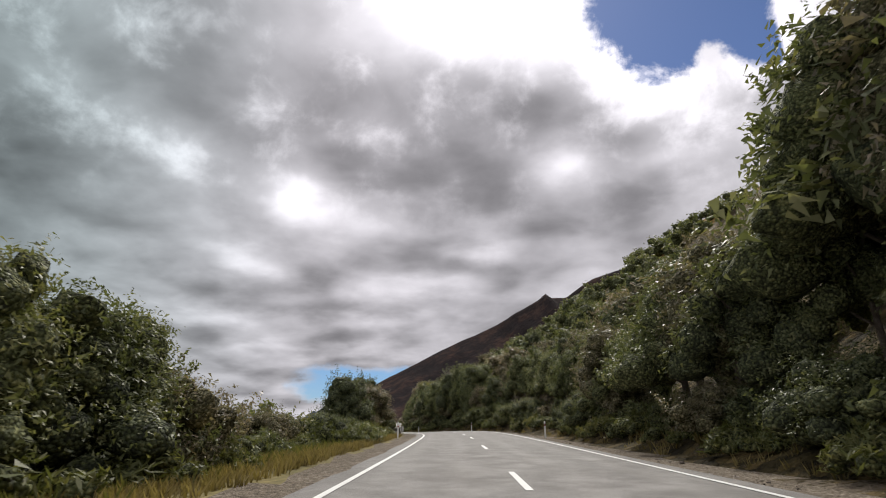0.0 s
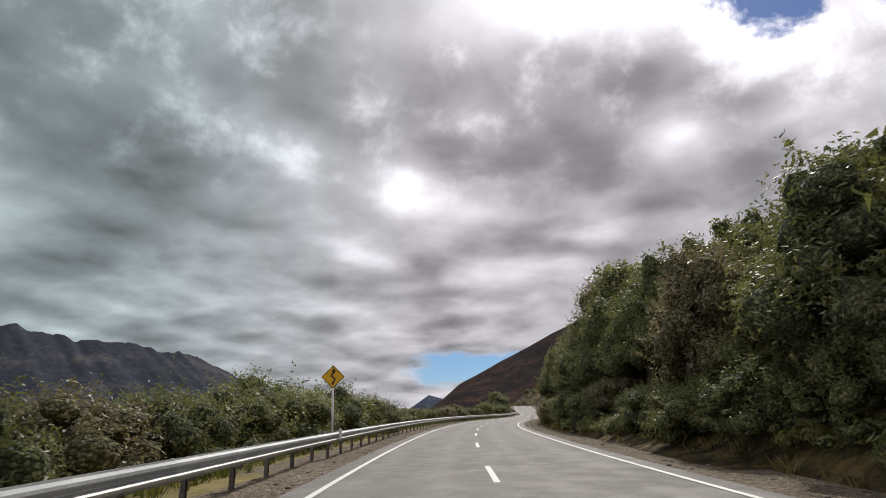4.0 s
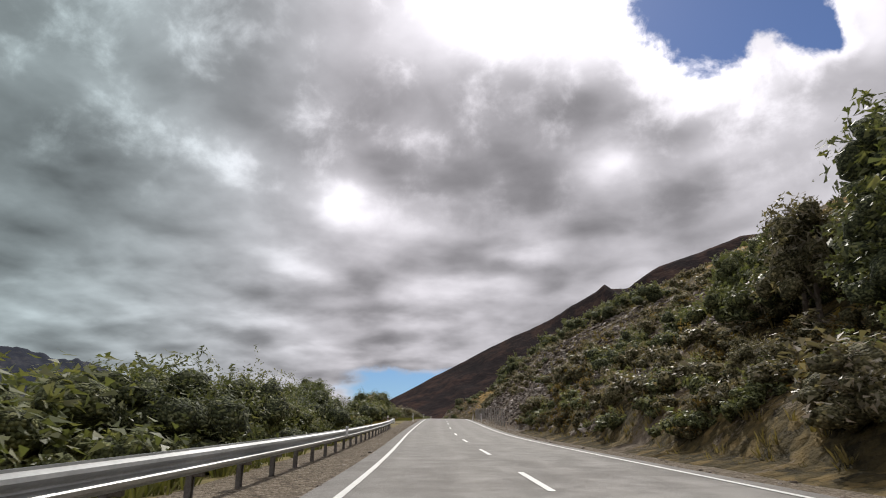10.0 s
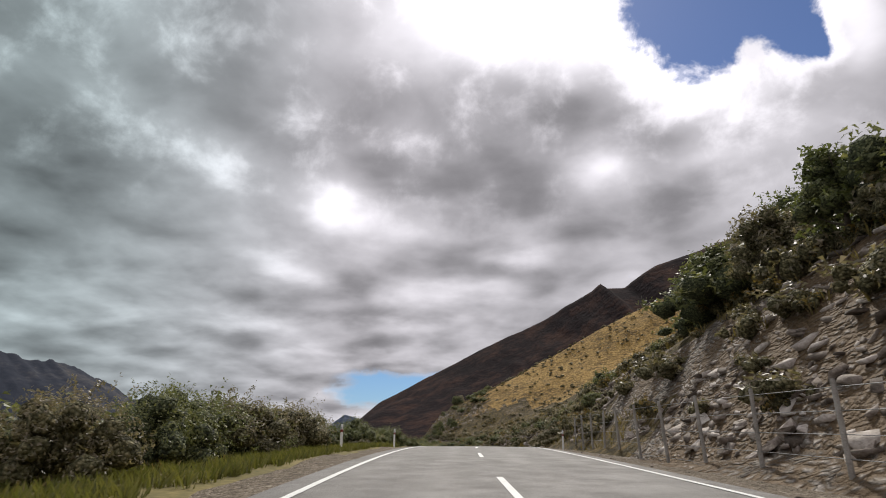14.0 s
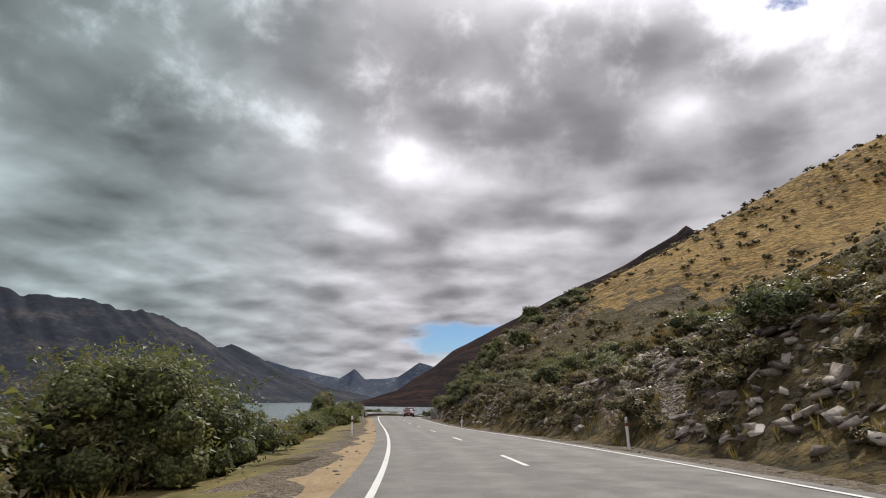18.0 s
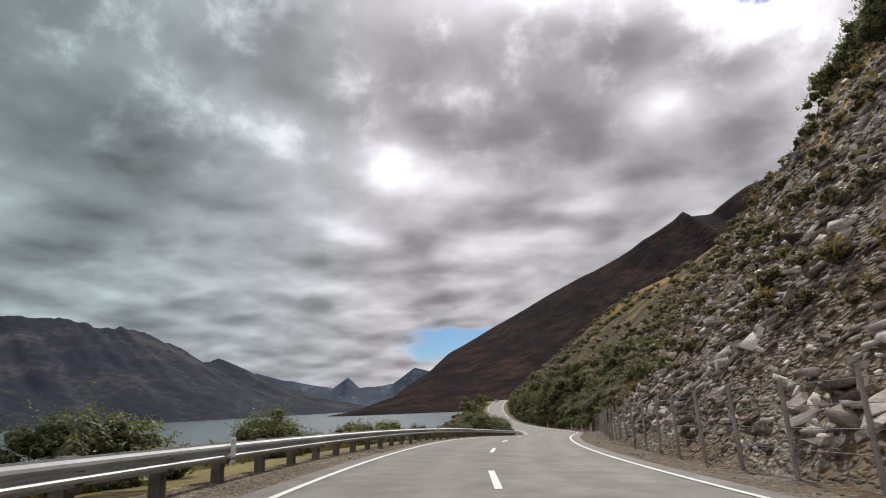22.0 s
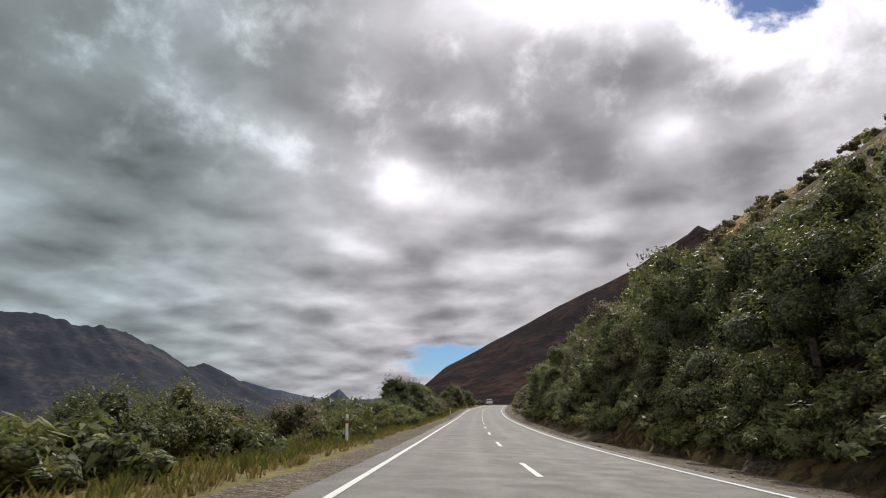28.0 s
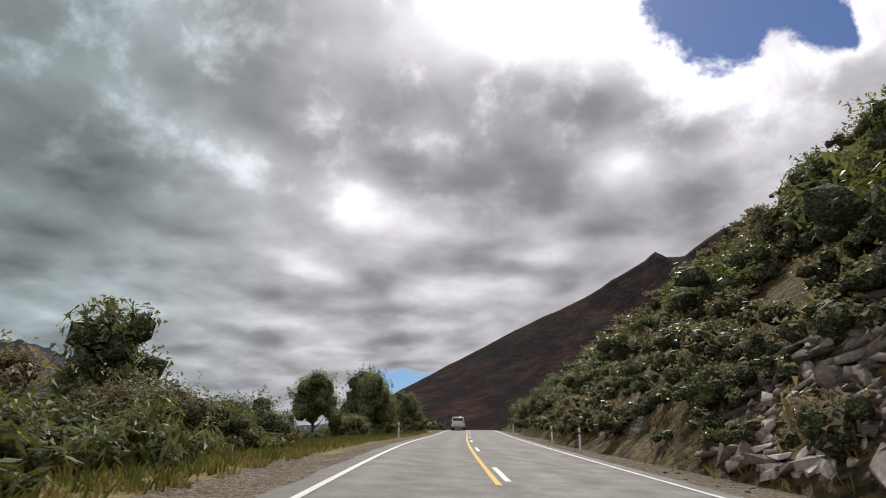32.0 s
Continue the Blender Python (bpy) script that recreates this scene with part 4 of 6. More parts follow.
def plant(kind, s, u, h, seed=None, wide=1.0, which=None):
    i = int(rng.integers(len(TEMPLATES[kind]))) if which is None else which
    mesh, stem = TEMPLATES["far_tree" if kind == "tree" and abs(u) > 11 else kind][i]
    at = ground_at(s, u)
    ob = new(kind)
    ob.matrix_world = Matrix.Translation(at - Vector((0, 0, 0.12))) @ Matrix.Rotation(rng.uniform(0, 6.28), 4, "Z") @ Matrix.Diagonal((h * wide, h * wide, h, 1))
    tagged(ob, *LABELS[kind])
    share("trunk" if kind == "tree" else "stem", stem, ob)
    share("crown" if kind == "tree" else "foliage", mesh, ob)
    return ob


# kind, from s, to s, from u, to u, how many, least and most height
PLANTS_LEFT = [
    ("fern", 28, 48, -7.4, -5.9, 16, 0.9, 1.5),
    ("fern", 2, 44, -7.6, -6.0, 16, 0.9, 1.6), ("shrub", 3, 46, -12, -8, 14, 1.8, 3.2), ("shrub", 10, 16, -8.8, -7.8, 3, 2.6, 3.2), ("tree", 7, 13, -9.2, -8.2, 3, 3.6, 4.2),
    ("tree", 47, 54, -9.5, -7.6, 2, 4.4, 5.0), ("shrub", 50, 66, -10, -7, 7, 2.2, 4.0), ("tree", 57, 66, -10, -8.2, 5, 4.6, 5.6), ("tree", 66, 74, -10, -7.8, 3, 4.2, 5.0),
    ("tree", 72, 90, -9.8, -7.9, 7, 4.8, 6.2), ("tree", 90, 106, -9.8, -8, 4, 3.8, 4.8), ("shrub", 74, 112, -10, -7, 14, 2.8, 4.2), ("shrub", 112, 128, -10, -7.5, 5, 2.2, 3.2), ("shrub", 129, 144, -11, -7.8, 7, 3.0, 3.9),
    ("shrub", 144, 162, -10, -7.4, 9, 2.9, 3.7), ("shrub", 160, 232, -12, -7.0, 38, 2.0, 2.9),
]
PLANTS_LEFT2 = [
    ("fern", 60, 240, -7.4, -6.2, 14, 0.7, 1.2), ("shrub", 222, 256, -10, -7.4, 9, 2.6, 4.0), ("tree", 257, 268, -10, -8, 4, 4.6, 6.0),
    ("shrub", 266, 312, -11, -7.6, 17, 2.5, 3.8), ("tree", 304, 310, -9.8, -8.6, 2, 3.2, 3.9), ("shrub", 322, 342, -15.5, -12.5, 10, 2.0, 3.0), ("shrub", 340, 360, -12, -9.2, 10, 3.0, 3.9), ("tree", 344, 358, -11.4, -9.4, 6, 3.2, 4.2),
    ("shrub", 358, 380, -12, -9.2, 11, 2.6, 3.4), ("shrub", 378, 402, -11.5, -7.8, 14, 2.0, 3.0), ("shrub", 394, 450, -11, -7.4, 18, 1.7, 2.6),
]
PLANTS_LEFT3 = [
    ("shrub", 454, 488, -10.5, -7.0, 16, 2.4, 3.6), ("shrub", 486, 510, -10.4, -7.8, 13, 2.2, 3.3), ("shrub", 508, 548, -10.6, -7.6, 34, 1.3, 2.1),
    ("fern", 540, 604, -9.6, -6.9, 36, 1.5, 2.2), ("tree", 560.5, 564.5, -10.6, -9.6, 2, 3.0, 3.4), ("tree", 571, 576, -10.8, -9.8, 2, 3.6, 4.0), ("shrub", 556, 600, -13, -8, 10, 1.8, 2.7),
    ("shrub", 578, 596, -9.5, -7.4, 5, 2.6, 3.4), ("fern", 600, 660, -8.6, -7.0, 30, 1.0, 1.6), ("shrub", 598, 664, -8.8, -7.2, 30, 1.3, 2.0),
    ("shrub", 668.5, 671.5, -7.9, -7.3, 2, 3.3, 3.7), ("shrub", 680, 696, -9.4, -7.4, 9, 1.9, 2.6),
]
PLANTS_LEFT4 = [
    ("shrub", 692, 712, -9.2, -7.2, 12, 2.7, 3.4), ("shrub", 712, 742, -12, -8.0, 8, 1.8, 2.8), ("shrub", 745, 800, -10.5, -7.8, 20, 1.6, 2.3),
    ("shrub", 796, 830, -11, -7.8, 16, 2.0, 2.9), ("tree", 830, 838, -10.5, -8.6, 2, 4.0, 4.8), ("fern", 760, 880, -8.4, -6.6, 34, 1.1, 1.9),
    ("tree", 852, 861, -10.4, -9.0, 4, 3.8, 4.8), ("tree", 909, 913, -9.2, -8.2, 2, 5.0, 5.8), ("tree", 894, 897, -10, -9, 1, 3.8, 4.2), ("shrub", 838, 864, -10, -7.6, 18, 2.5, 3.6), ("shrub", 864, 886, -10.5, -7.4, 9, 1.2, 1.8), ("tree", 880, 883, -13.4, -12.8, 1, 6.2, 6.4), ("tree", 876, 878, -14.6, -14.2, 1, 5.0, 5.2), ("shrub", 884, 924, -12, -7.5, 10, 1.8, 2.8), ("shrub", 868, 884, -11, -7.8, 7, 2.2, 3.0), ("tree", 924, 944, -8.6, -7.0, 3, 3.4, 4.6),
]
PLANTS_RIGHT = [
    ("tree", 9, 14.5, 10.4, 12.6, 6, 8.2, 9.4), ("tree", 20, 25, 8.6, 10, 3, 5.2, 6.0), ("tree", 40.5, 42.5, 12.6, 14, 2, 6.4, 7.2), ("tree", 38, 62, 10.2, 13, 9, 4.8, 6.2),
    ("tree", 84, 112, 8, 11, 8, 5.8, 7.2), ("tree", -6, 128, 7.8, 10.5, 36, 3.8, 5.4), ("tree", 128, 168, 8.4, 11, 10, 4.4, 6.0), ("tree", 169, 182, 8.6, 10.4, 7, 6.0, 7.2), ("tree", 182, 190, 8.2, 9.8, 4, 4.2, 5.0), ("tree", 190, 200, 8.2, 9.6, 4, 3.0, 3.8), ("shrub", 166, 202, 7.0, 8.2, 14, 1.6, 2.6), ("tree", 0, 166, 11, 22, 36, 4.2, 6.5), ("shrub", 0, 166, 6.9, 8.4, 46, 1.4, 2.8), ("fern", 0, 166, 6.3, 7.4, 52, 0.7, 1.4), ("tree", 148, 156, 10.2, 12, 3, 7.4, 8.4),
    ("tree", 132, 160, 8.4, 10.5, 6, 5.4, 6.8), ("shrub", 164, 300, 7.2, 16, 42, 1.5, 3.0), ("tree", 204, 222, 9.5, 14, 6, 3.6, 4.8), ("tree", 228, 246, 10, 16, 4, 3.6, 4.6), ("tree", 284, 300, 10, 15, 5, 3.6, 4.8), ("tree", 281, 286, 11.4, 14, 3, 5.0, 6.0),
]
PLANTS_RIGHT2 = [
    ("shrub", 298, 316, 7.4, 14, 7, 1.6, 2.6), ("shrub", 326, 368, 17, 24, 11, 2.2, 3.4), ("shrub", 374, 412, 10.5, 20, 26, 2.2, 3.8), ("tree", 392, 408, 12, 17, 9, 2.6, 3.8), ("shrub", 318, 372, 8, 15, 5, 0.8, 1.4),
    ("shrub", 408, 500, 7.4, 13, 18, 1.2, 2.2), ("shrub", 500, 562, 7.2, 18, 18, 1.2, 2.4), ("tree", 574, 594, 13, 20, 9, 2.2, 3.0), ("shrub", 556, 596, 7.2, 13, 22, 1.4, 2.6),
    ("shrub", 592, 680, 26, 42, 16, 1.8, 3.2), ("tree", 634, 652, 24, 29, 6, 2.8, 4.2), ("shrub", 592, 676, 9, 22, 8, 0.8, 1.8),
]
PLANTS_RIGHT3 = [
    ("shrub", 668, 690, 8.2, 16, 16, 1.6, 2.8), ("shrub", 684, 740, 7.4, 12, 22, 2.0, 3.6), ("tree", 714, 745, 10, 22, 14, 3.6, 5.4), ("tree", 732, 752, 7.8, 11, 10, 5.2, 7.0), ("shrub", 700, 734, 7.0, 10, 14, 2.0, 3.2), ("shrub", 750, 800, 7.0, 9.2, 20, 1.8, 3.2),
    ("tree", 758, 790, 7.8, 11, 10, 3.6, 5.2), ("tree", 790, 812, 8.2, 11, 8, 4.4, 5.8), ("tree", 799, 807, 11.2, 13, 4, 6.0, 7.2), ("tree", 812, 842, 7.8, 11, 10, 3.6, 4.8), ("tree", 765, 842, 12, 22, 18, 3.6, 5.2), ("fern", 686, 850, 6.4, 7.6, 66, 0.8, 1.6), ("shrub", 800, 846, 7.0, 9, 18, 1.6, 2.8), ("shrub", 842, 872, 17, 24, 10, 2.2, 3.8), ("shrub", 872, 905, 11, 22, 18, 2.2, 3.8), ("shrub", 872, 905, 7.0, 11, 10, 1.0, 2.0),
    ("shrub", 905, 960, 7.2, 16, 22, 1.8, 3.2), ("tree", 857, 860, 16, 18, 2, 3.8, 4.6), ("tree", 882, 894, 16, 20, 6, 3.6, 4.6),
]


FAR_SHRUBS = []


def build_plants():
    global rng
    templates()
    for table in (PLANTS_LEFT, PLANTS_LEFT2, PLANTS_LEFT3, PLANTS_LEFT4, PLANTS_RIGHT, PLANTS_RIGHT2, PLANTS_RIGHT3):
        for kind, s0, s1, u0, u1, n, h0, h1 in table:
            rng = np.random.default_rng(int(1000 + 7 * s0 + 3 * s1 + 11 * abs(u0) + n))
            for i in range(n):
                s = s0 + (s1 - s0) * (i + rng.uniform(0.1, 0.9)) / n
                u, h = rng.uniform(u0, u1), rng.uniform(h0, h1)
                if kind == "shrub" and abs(u) > 9.3:
                    FAR_SHRUBS.append((*ground_at(s, u), h))
                else:
                    plant(kind, s, u, h, wide=rng.uniform(0.85, 1.25))


def scatter_clumps(name, spots, heights, leaves, size, mats, label, category, seed, long=1.5):
    """Many small shrubs far up the slope or down the bank, as one mesh."""
    r = np.random.default_rng(seed)
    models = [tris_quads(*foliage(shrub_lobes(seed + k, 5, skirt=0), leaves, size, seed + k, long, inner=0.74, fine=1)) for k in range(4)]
    vs, qs, ts, base = [], [], [], 0
    for p, h in zip(spots, heights):
        v, q, t = models[int(r.integers(4))]
        a = r.uniform(0, 6.28)
        c, d = math.cos(a), math.sin(a)
        w = r.uniform(0.9, 1.4) * h
        vs.append(np.stack([(v[:, 0] * c - v[:, 1] * d) * w + p[0], (v[:, 0] * d + v[:, 1] * c) * w + p[1], v[:, 2] * h + p[2] - 0.1 * h], 1))
        qs.append(q + base), ts.append(t + base)
        base += len(v)
    ob = new(name, leaf_mesh(name, (np.vstack(vs), np.vstack(qs), np.vstack(ts)), mats))
    return tagged(ob, label, category, kind="stuff")


def spots_on(s0, s1, u0, u1, n, seed, keep=-0.2, scale=20.0):
    r = np.random.default_rng(seed)
    s, u = r.uniform(s0, s1, n), u0 + (u1 - u0) * r.random(n) ** 1.3
    p = road(s, u)
    ok = fbm(p[:, 0], p[:, 1], scale, 3, seed) > keep
    s, u, p = s[ok], u[ok], p[ok]
    ss, uu, zr = nearest(p[:, :2])
    ok = np.abs(uu - u) < 1.5
    p, ss, uu, zr = p[ok], ss[ok], uu[ok], zr[ok]
    p[:, 2] = ground_height(ss, uu, zr, p[:, 0], p[:, 1])
    return p


def build_scrub():
    r = np.random.default_rng(5)
    far = np.array(FAR_SHRUBS)
    for k, (y0, y1) in enumerate(((-100, 300), (300, 600), (600, 1200))):
        f = far[(far[:, 1] >= y0) & (far[:, 1] < y1)]
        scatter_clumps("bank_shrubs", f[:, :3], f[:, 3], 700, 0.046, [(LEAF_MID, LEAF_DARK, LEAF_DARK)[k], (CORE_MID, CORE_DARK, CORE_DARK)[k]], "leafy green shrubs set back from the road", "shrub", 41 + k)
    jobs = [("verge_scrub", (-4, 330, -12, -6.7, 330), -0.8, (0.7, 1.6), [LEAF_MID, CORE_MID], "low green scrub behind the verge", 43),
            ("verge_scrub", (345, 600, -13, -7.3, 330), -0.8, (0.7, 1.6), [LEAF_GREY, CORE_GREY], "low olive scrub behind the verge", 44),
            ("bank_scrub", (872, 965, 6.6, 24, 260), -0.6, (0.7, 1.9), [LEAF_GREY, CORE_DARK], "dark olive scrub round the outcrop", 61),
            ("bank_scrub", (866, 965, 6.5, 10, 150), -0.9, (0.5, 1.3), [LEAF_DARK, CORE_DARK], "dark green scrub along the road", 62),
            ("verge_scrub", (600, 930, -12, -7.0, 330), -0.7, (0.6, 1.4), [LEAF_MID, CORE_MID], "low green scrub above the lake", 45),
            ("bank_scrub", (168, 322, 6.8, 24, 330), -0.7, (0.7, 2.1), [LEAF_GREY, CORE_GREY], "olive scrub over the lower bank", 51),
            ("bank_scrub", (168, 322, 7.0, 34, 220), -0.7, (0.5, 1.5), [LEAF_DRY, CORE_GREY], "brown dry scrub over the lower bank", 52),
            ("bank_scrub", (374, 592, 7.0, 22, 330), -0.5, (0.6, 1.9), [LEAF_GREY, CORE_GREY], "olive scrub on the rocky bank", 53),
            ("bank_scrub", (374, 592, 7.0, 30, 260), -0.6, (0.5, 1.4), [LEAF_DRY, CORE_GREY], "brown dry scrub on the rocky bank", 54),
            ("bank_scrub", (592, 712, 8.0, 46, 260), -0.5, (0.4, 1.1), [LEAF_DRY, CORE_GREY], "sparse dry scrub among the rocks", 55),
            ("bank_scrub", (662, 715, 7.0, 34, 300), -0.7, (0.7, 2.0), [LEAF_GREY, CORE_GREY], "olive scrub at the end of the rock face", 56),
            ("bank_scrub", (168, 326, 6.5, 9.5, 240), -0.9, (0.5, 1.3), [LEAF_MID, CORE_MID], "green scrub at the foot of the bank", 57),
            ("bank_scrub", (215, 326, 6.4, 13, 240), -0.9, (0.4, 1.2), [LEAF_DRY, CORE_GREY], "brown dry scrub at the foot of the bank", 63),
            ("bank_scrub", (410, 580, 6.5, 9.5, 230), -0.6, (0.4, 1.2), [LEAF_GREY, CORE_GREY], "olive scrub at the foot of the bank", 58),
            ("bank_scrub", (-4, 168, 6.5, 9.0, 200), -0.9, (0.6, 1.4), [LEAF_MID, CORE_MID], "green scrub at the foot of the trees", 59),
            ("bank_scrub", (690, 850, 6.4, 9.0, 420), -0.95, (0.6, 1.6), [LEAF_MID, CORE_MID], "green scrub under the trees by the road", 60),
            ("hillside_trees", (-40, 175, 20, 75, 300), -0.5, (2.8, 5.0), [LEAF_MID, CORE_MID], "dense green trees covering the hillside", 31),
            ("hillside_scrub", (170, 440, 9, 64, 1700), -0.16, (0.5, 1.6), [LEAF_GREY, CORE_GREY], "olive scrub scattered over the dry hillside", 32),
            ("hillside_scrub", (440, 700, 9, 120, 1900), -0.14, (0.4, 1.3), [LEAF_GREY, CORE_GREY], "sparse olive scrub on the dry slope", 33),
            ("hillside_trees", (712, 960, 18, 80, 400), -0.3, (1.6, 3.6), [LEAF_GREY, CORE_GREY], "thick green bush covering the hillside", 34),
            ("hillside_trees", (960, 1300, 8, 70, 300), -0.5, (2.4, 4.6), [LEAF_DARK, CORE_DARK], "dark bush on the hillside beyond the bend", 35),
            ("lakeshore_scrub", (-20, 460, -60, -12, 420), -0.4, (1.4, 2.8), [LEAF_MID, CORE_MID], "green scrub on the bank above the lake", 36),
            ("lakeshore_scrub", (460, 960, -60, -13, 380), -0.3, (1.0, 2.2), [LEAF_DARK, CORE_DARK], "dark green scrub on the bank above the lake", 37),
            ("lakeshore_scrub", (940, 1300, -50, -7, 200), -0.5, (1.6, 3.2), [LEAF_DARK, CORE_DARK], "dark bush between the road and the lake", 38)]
    for name, (s0, s1, u0, u1, n), keep, (h0, h1), mats, label, seed in jobs:
        p = spots_on(s0, s1, u0, u1, n, seed, keep)
        scatter_clumps(name, p, r.uniform(h0, h1, len(p)), *(150, 0.085) if h1 < 1.65 else (150, 0.09) if u1 < 0 else (290, 0.068), mats, label, "scrub", seed)


def build_grass():
    """Tufts of blades along both verges."""
    r = np.random.default_rng(21)
    for name, s0, s1, u0, u1, n, h, mat, label in (
            ("verge_grass", -5, 320, -7.6, -5.7, 2600, 0.32, GRASS_GREEN, "rough green grass along the gravel verge"),
            ("verge_grass", 320, 470, -8.6, -6.8, 800, 0.25, GRASS_DRY, "tall dry yellow grass along the verge"),
            ("verge_grass", 342, 374, -9.4, -6.8, 600, 0.3, GRASS_DRY, "tall dry brown grass beside the pull-out"),
            ("verge_grass", 440, 576, -9.4, -6.9, 1500, 0.24, GRASS_DRY, "dry yellow grass between the shrubs and the dirt"),
            ("verge_grass", 575, 900, -7.8, -6.6, 1700, 0.26, GRASS_DRY, "dry yellow grass along the gravel verge"),
            ("verge_grass", 718, 930, -6.8, -4.75, 4200, 0.17, GRASS_DRY, "short yellowed grass beside the road"),
            ("verge_grass", 718, 930, -8.0, -5.0, 3200, 0.26, GRASS_GREEN, "rough green grass between the bushes and the road"),
            ("verge_grass", -5, 48, -7.4, -4.8, 2200, 0.24, GRASS_DRY, "short yellowed grass beside the road"),
            ("verge_grass", 350, 414, -8.6, -4.9, 3000, 0.24, GRASS_GREEN, "rough green grass between the bushes and the road"),
            ("verge_grass", 324, 346, -13.0, -10.2, 1500, 0.85, GRASS_DRY, "tall dry brown grass behind the pull-out"),
            ("bank_grass", -5, 930, 5.9, 7.6, 3600, 0.3, GRASS_DRY, "dry grass at the foot of the bank"),
            ("slope_grass", 170, 690, 9, 34, 8000, 0.34, GRASS_DRY, "dry tussock grass on the slope")):
        s, u = r.uniform(s0, s1, n), r.uniform(u0, u1, n)
        s, u = s[hill(s, 3) < (4 if u0 > 5 and u0 < 6 else 99)], u[hill(s, 3) < (4 if u0 > 5 and u0 < 6 else 99)]
        p = road(s, u)
        p[:, 2] = ground_height(s, u, p[:, 2], p[:, 0], p[:, 1])
        k = 9
        c = np.repeat(p, k, 0)
        a = r.uniform(0, 6.28, len(c))
        hh = h * r.uniform(0.5, 1.4, (len(c), 1))
        lean = np.stack([np.cos(a), np.sin(a), 0 * a], 1)
        c = c + lean * r.uniform(0, 0.16, (len(c), 1)) + [0, 0, -0.04]
        side = np.stack([-np.sin(a), np.cos(a), 0 * a], 1) * (0.012 + 0.02 * hh)
        tip = c + lean * hh * r.uniform(0.15, 0.7, (len(c), 1)) + np.array([0, 0, 1.0]) * hh
        mid = (c + tip) / 2 - lean * hh * 0.1
        v = np.stack([c - side, c + side, mid + side * 0.8, tip], 1).reshape(-1, 3)
        f = np.arange(len(v)).reshape(-1, 4)
        tagged(mesh_object(name, v, f, mat), label, "grass", kind="stuff")


build_plants()
build_scrub()
build_grass()


# ---- cabbage trees ----
def cabbage_tree(s, u, h, heads=2, seed=1):
    r = np.random.default_rng(seed)
    ob = new("cabbage_tree")
    ob.matrix_world = Matrix.Translation(ground_at(s, u) - Vector((0, 0, 0.1)))
    tagged(ob, "slender cabbage tree with spiky green leaf heads", "tree", "cabbage trees")
    bm = bmesh.new()
    fork = h * 0.62
    tube(bm, [(0, 0, 0), (0.05, 0, fork * 0.5), (0.02, 0.03, fork)], [0.13, 0.1, 0.085], 8)
    tips = []
    for k in range(heads):
        a = k * 2 * math.pi / heads + 0.6
        d = 0.32 * (heads > 1)
        tip = (0.02 + d * math.cos(a), d * math.sin(a), h * (0.82 + 0.06 * (k % 2)))
        tube(bm, [(0.02, 0.03, fork - 0.05), ((0.02 + tip[0]) / 2, tip[1] / 2, (fork + tip[2]) / 2), tip], [0.075, 0.06, 0.055], 7)
        tips.append(tip)
    part("trunk", bm, BARK, ob)
    for tip in tips:
        n = 150
        d = unit(r.normal(size=(n, 3)) + [0, 0, 0.35])
        L = r.uniform(0.5, 0.85, (n, 1))
        side = unit(np.cross(d, [0, 0, 1.0])) * 0.028
        c = np.array(tip) + 0 * d
        m = c + d * L * 0.55
        e = c + d * L - np.array([0, 0, 1.0]) * L * 0.28
        v = np.stack([c - side, c + side, m + side, e, m - side], 1).reshape(-1, 3)
        i = np.arange(n) * 5
        f = np.concatenate([np.stack([i, i + 1, i + 2, i + 4], 1), np.stack([i + 4, i + 2, i + 3, i + 3], 1)])
        v4, q, t = v, f[:n], f[n:, :3]
        share("leaf_head", leaf_mesh("leaf_head", (v4, q, t), [LEAF_FERN, LEAF_FERN]), ob)


# ---- guardrails ----
STEEL = material("galvanised_steel", [(0, (0.3, 0.31, 0.31)), (0.5, (0.45, 0.46, 0.46)), (1, (0.6, 0.61, 0.6))], 0.8, 25.0, 0.42, 0.08, metal=0.7, spec=0.5)
TIMBER = material("grey_timber", [(0, (0.06, 0.052, 0.042)), (0.5, (0.13, 0.115, 0.095)), (1, (0.22, 0.2, 0.17))], 3.0, 40.0, 0.9, 0.5)
WEATHERED = material("weathered_steel", [(0, (0.07, 0.065, 0.058)), (0.5, (0.14, 0.13, 0.12)), (1, (0.24, 0.23, 0.215))], 2.0, 30.0, 0.7, 0.2, metal=0.3)
PALE_POST = material("pale_fence_post", [(0, (0.17, 0.155, 0.135)), (0.5, (0.29, 0.27, 0.24)), (1, (0.42, 0.4, 0.365))], 3.0, 40.0, 0.85, 0.4)
WHITE_PLASTIC = material("white_plastic", [(0, (0.55, 0.55, 0.53)), (0.4, (0.74, 0.74, 0.72)), (1, (0.8, 0.8, 0.78))], 2.0, 20.0, 0.5, 0.05)
RED_BAND = material("red_reflector", [(0, (0.16, 0.03, 0.025)), (1, (0.26, 0.05, 0.04))], 5.0, 40.0, 0.35, 0.0)
BLACK_BAND = material("black_paint", [(0, (0.015, 0.015, 0.015)), (1, (0.04, 0.04, 0.04))], 3.0, 40.0, 0.5, 0.0)


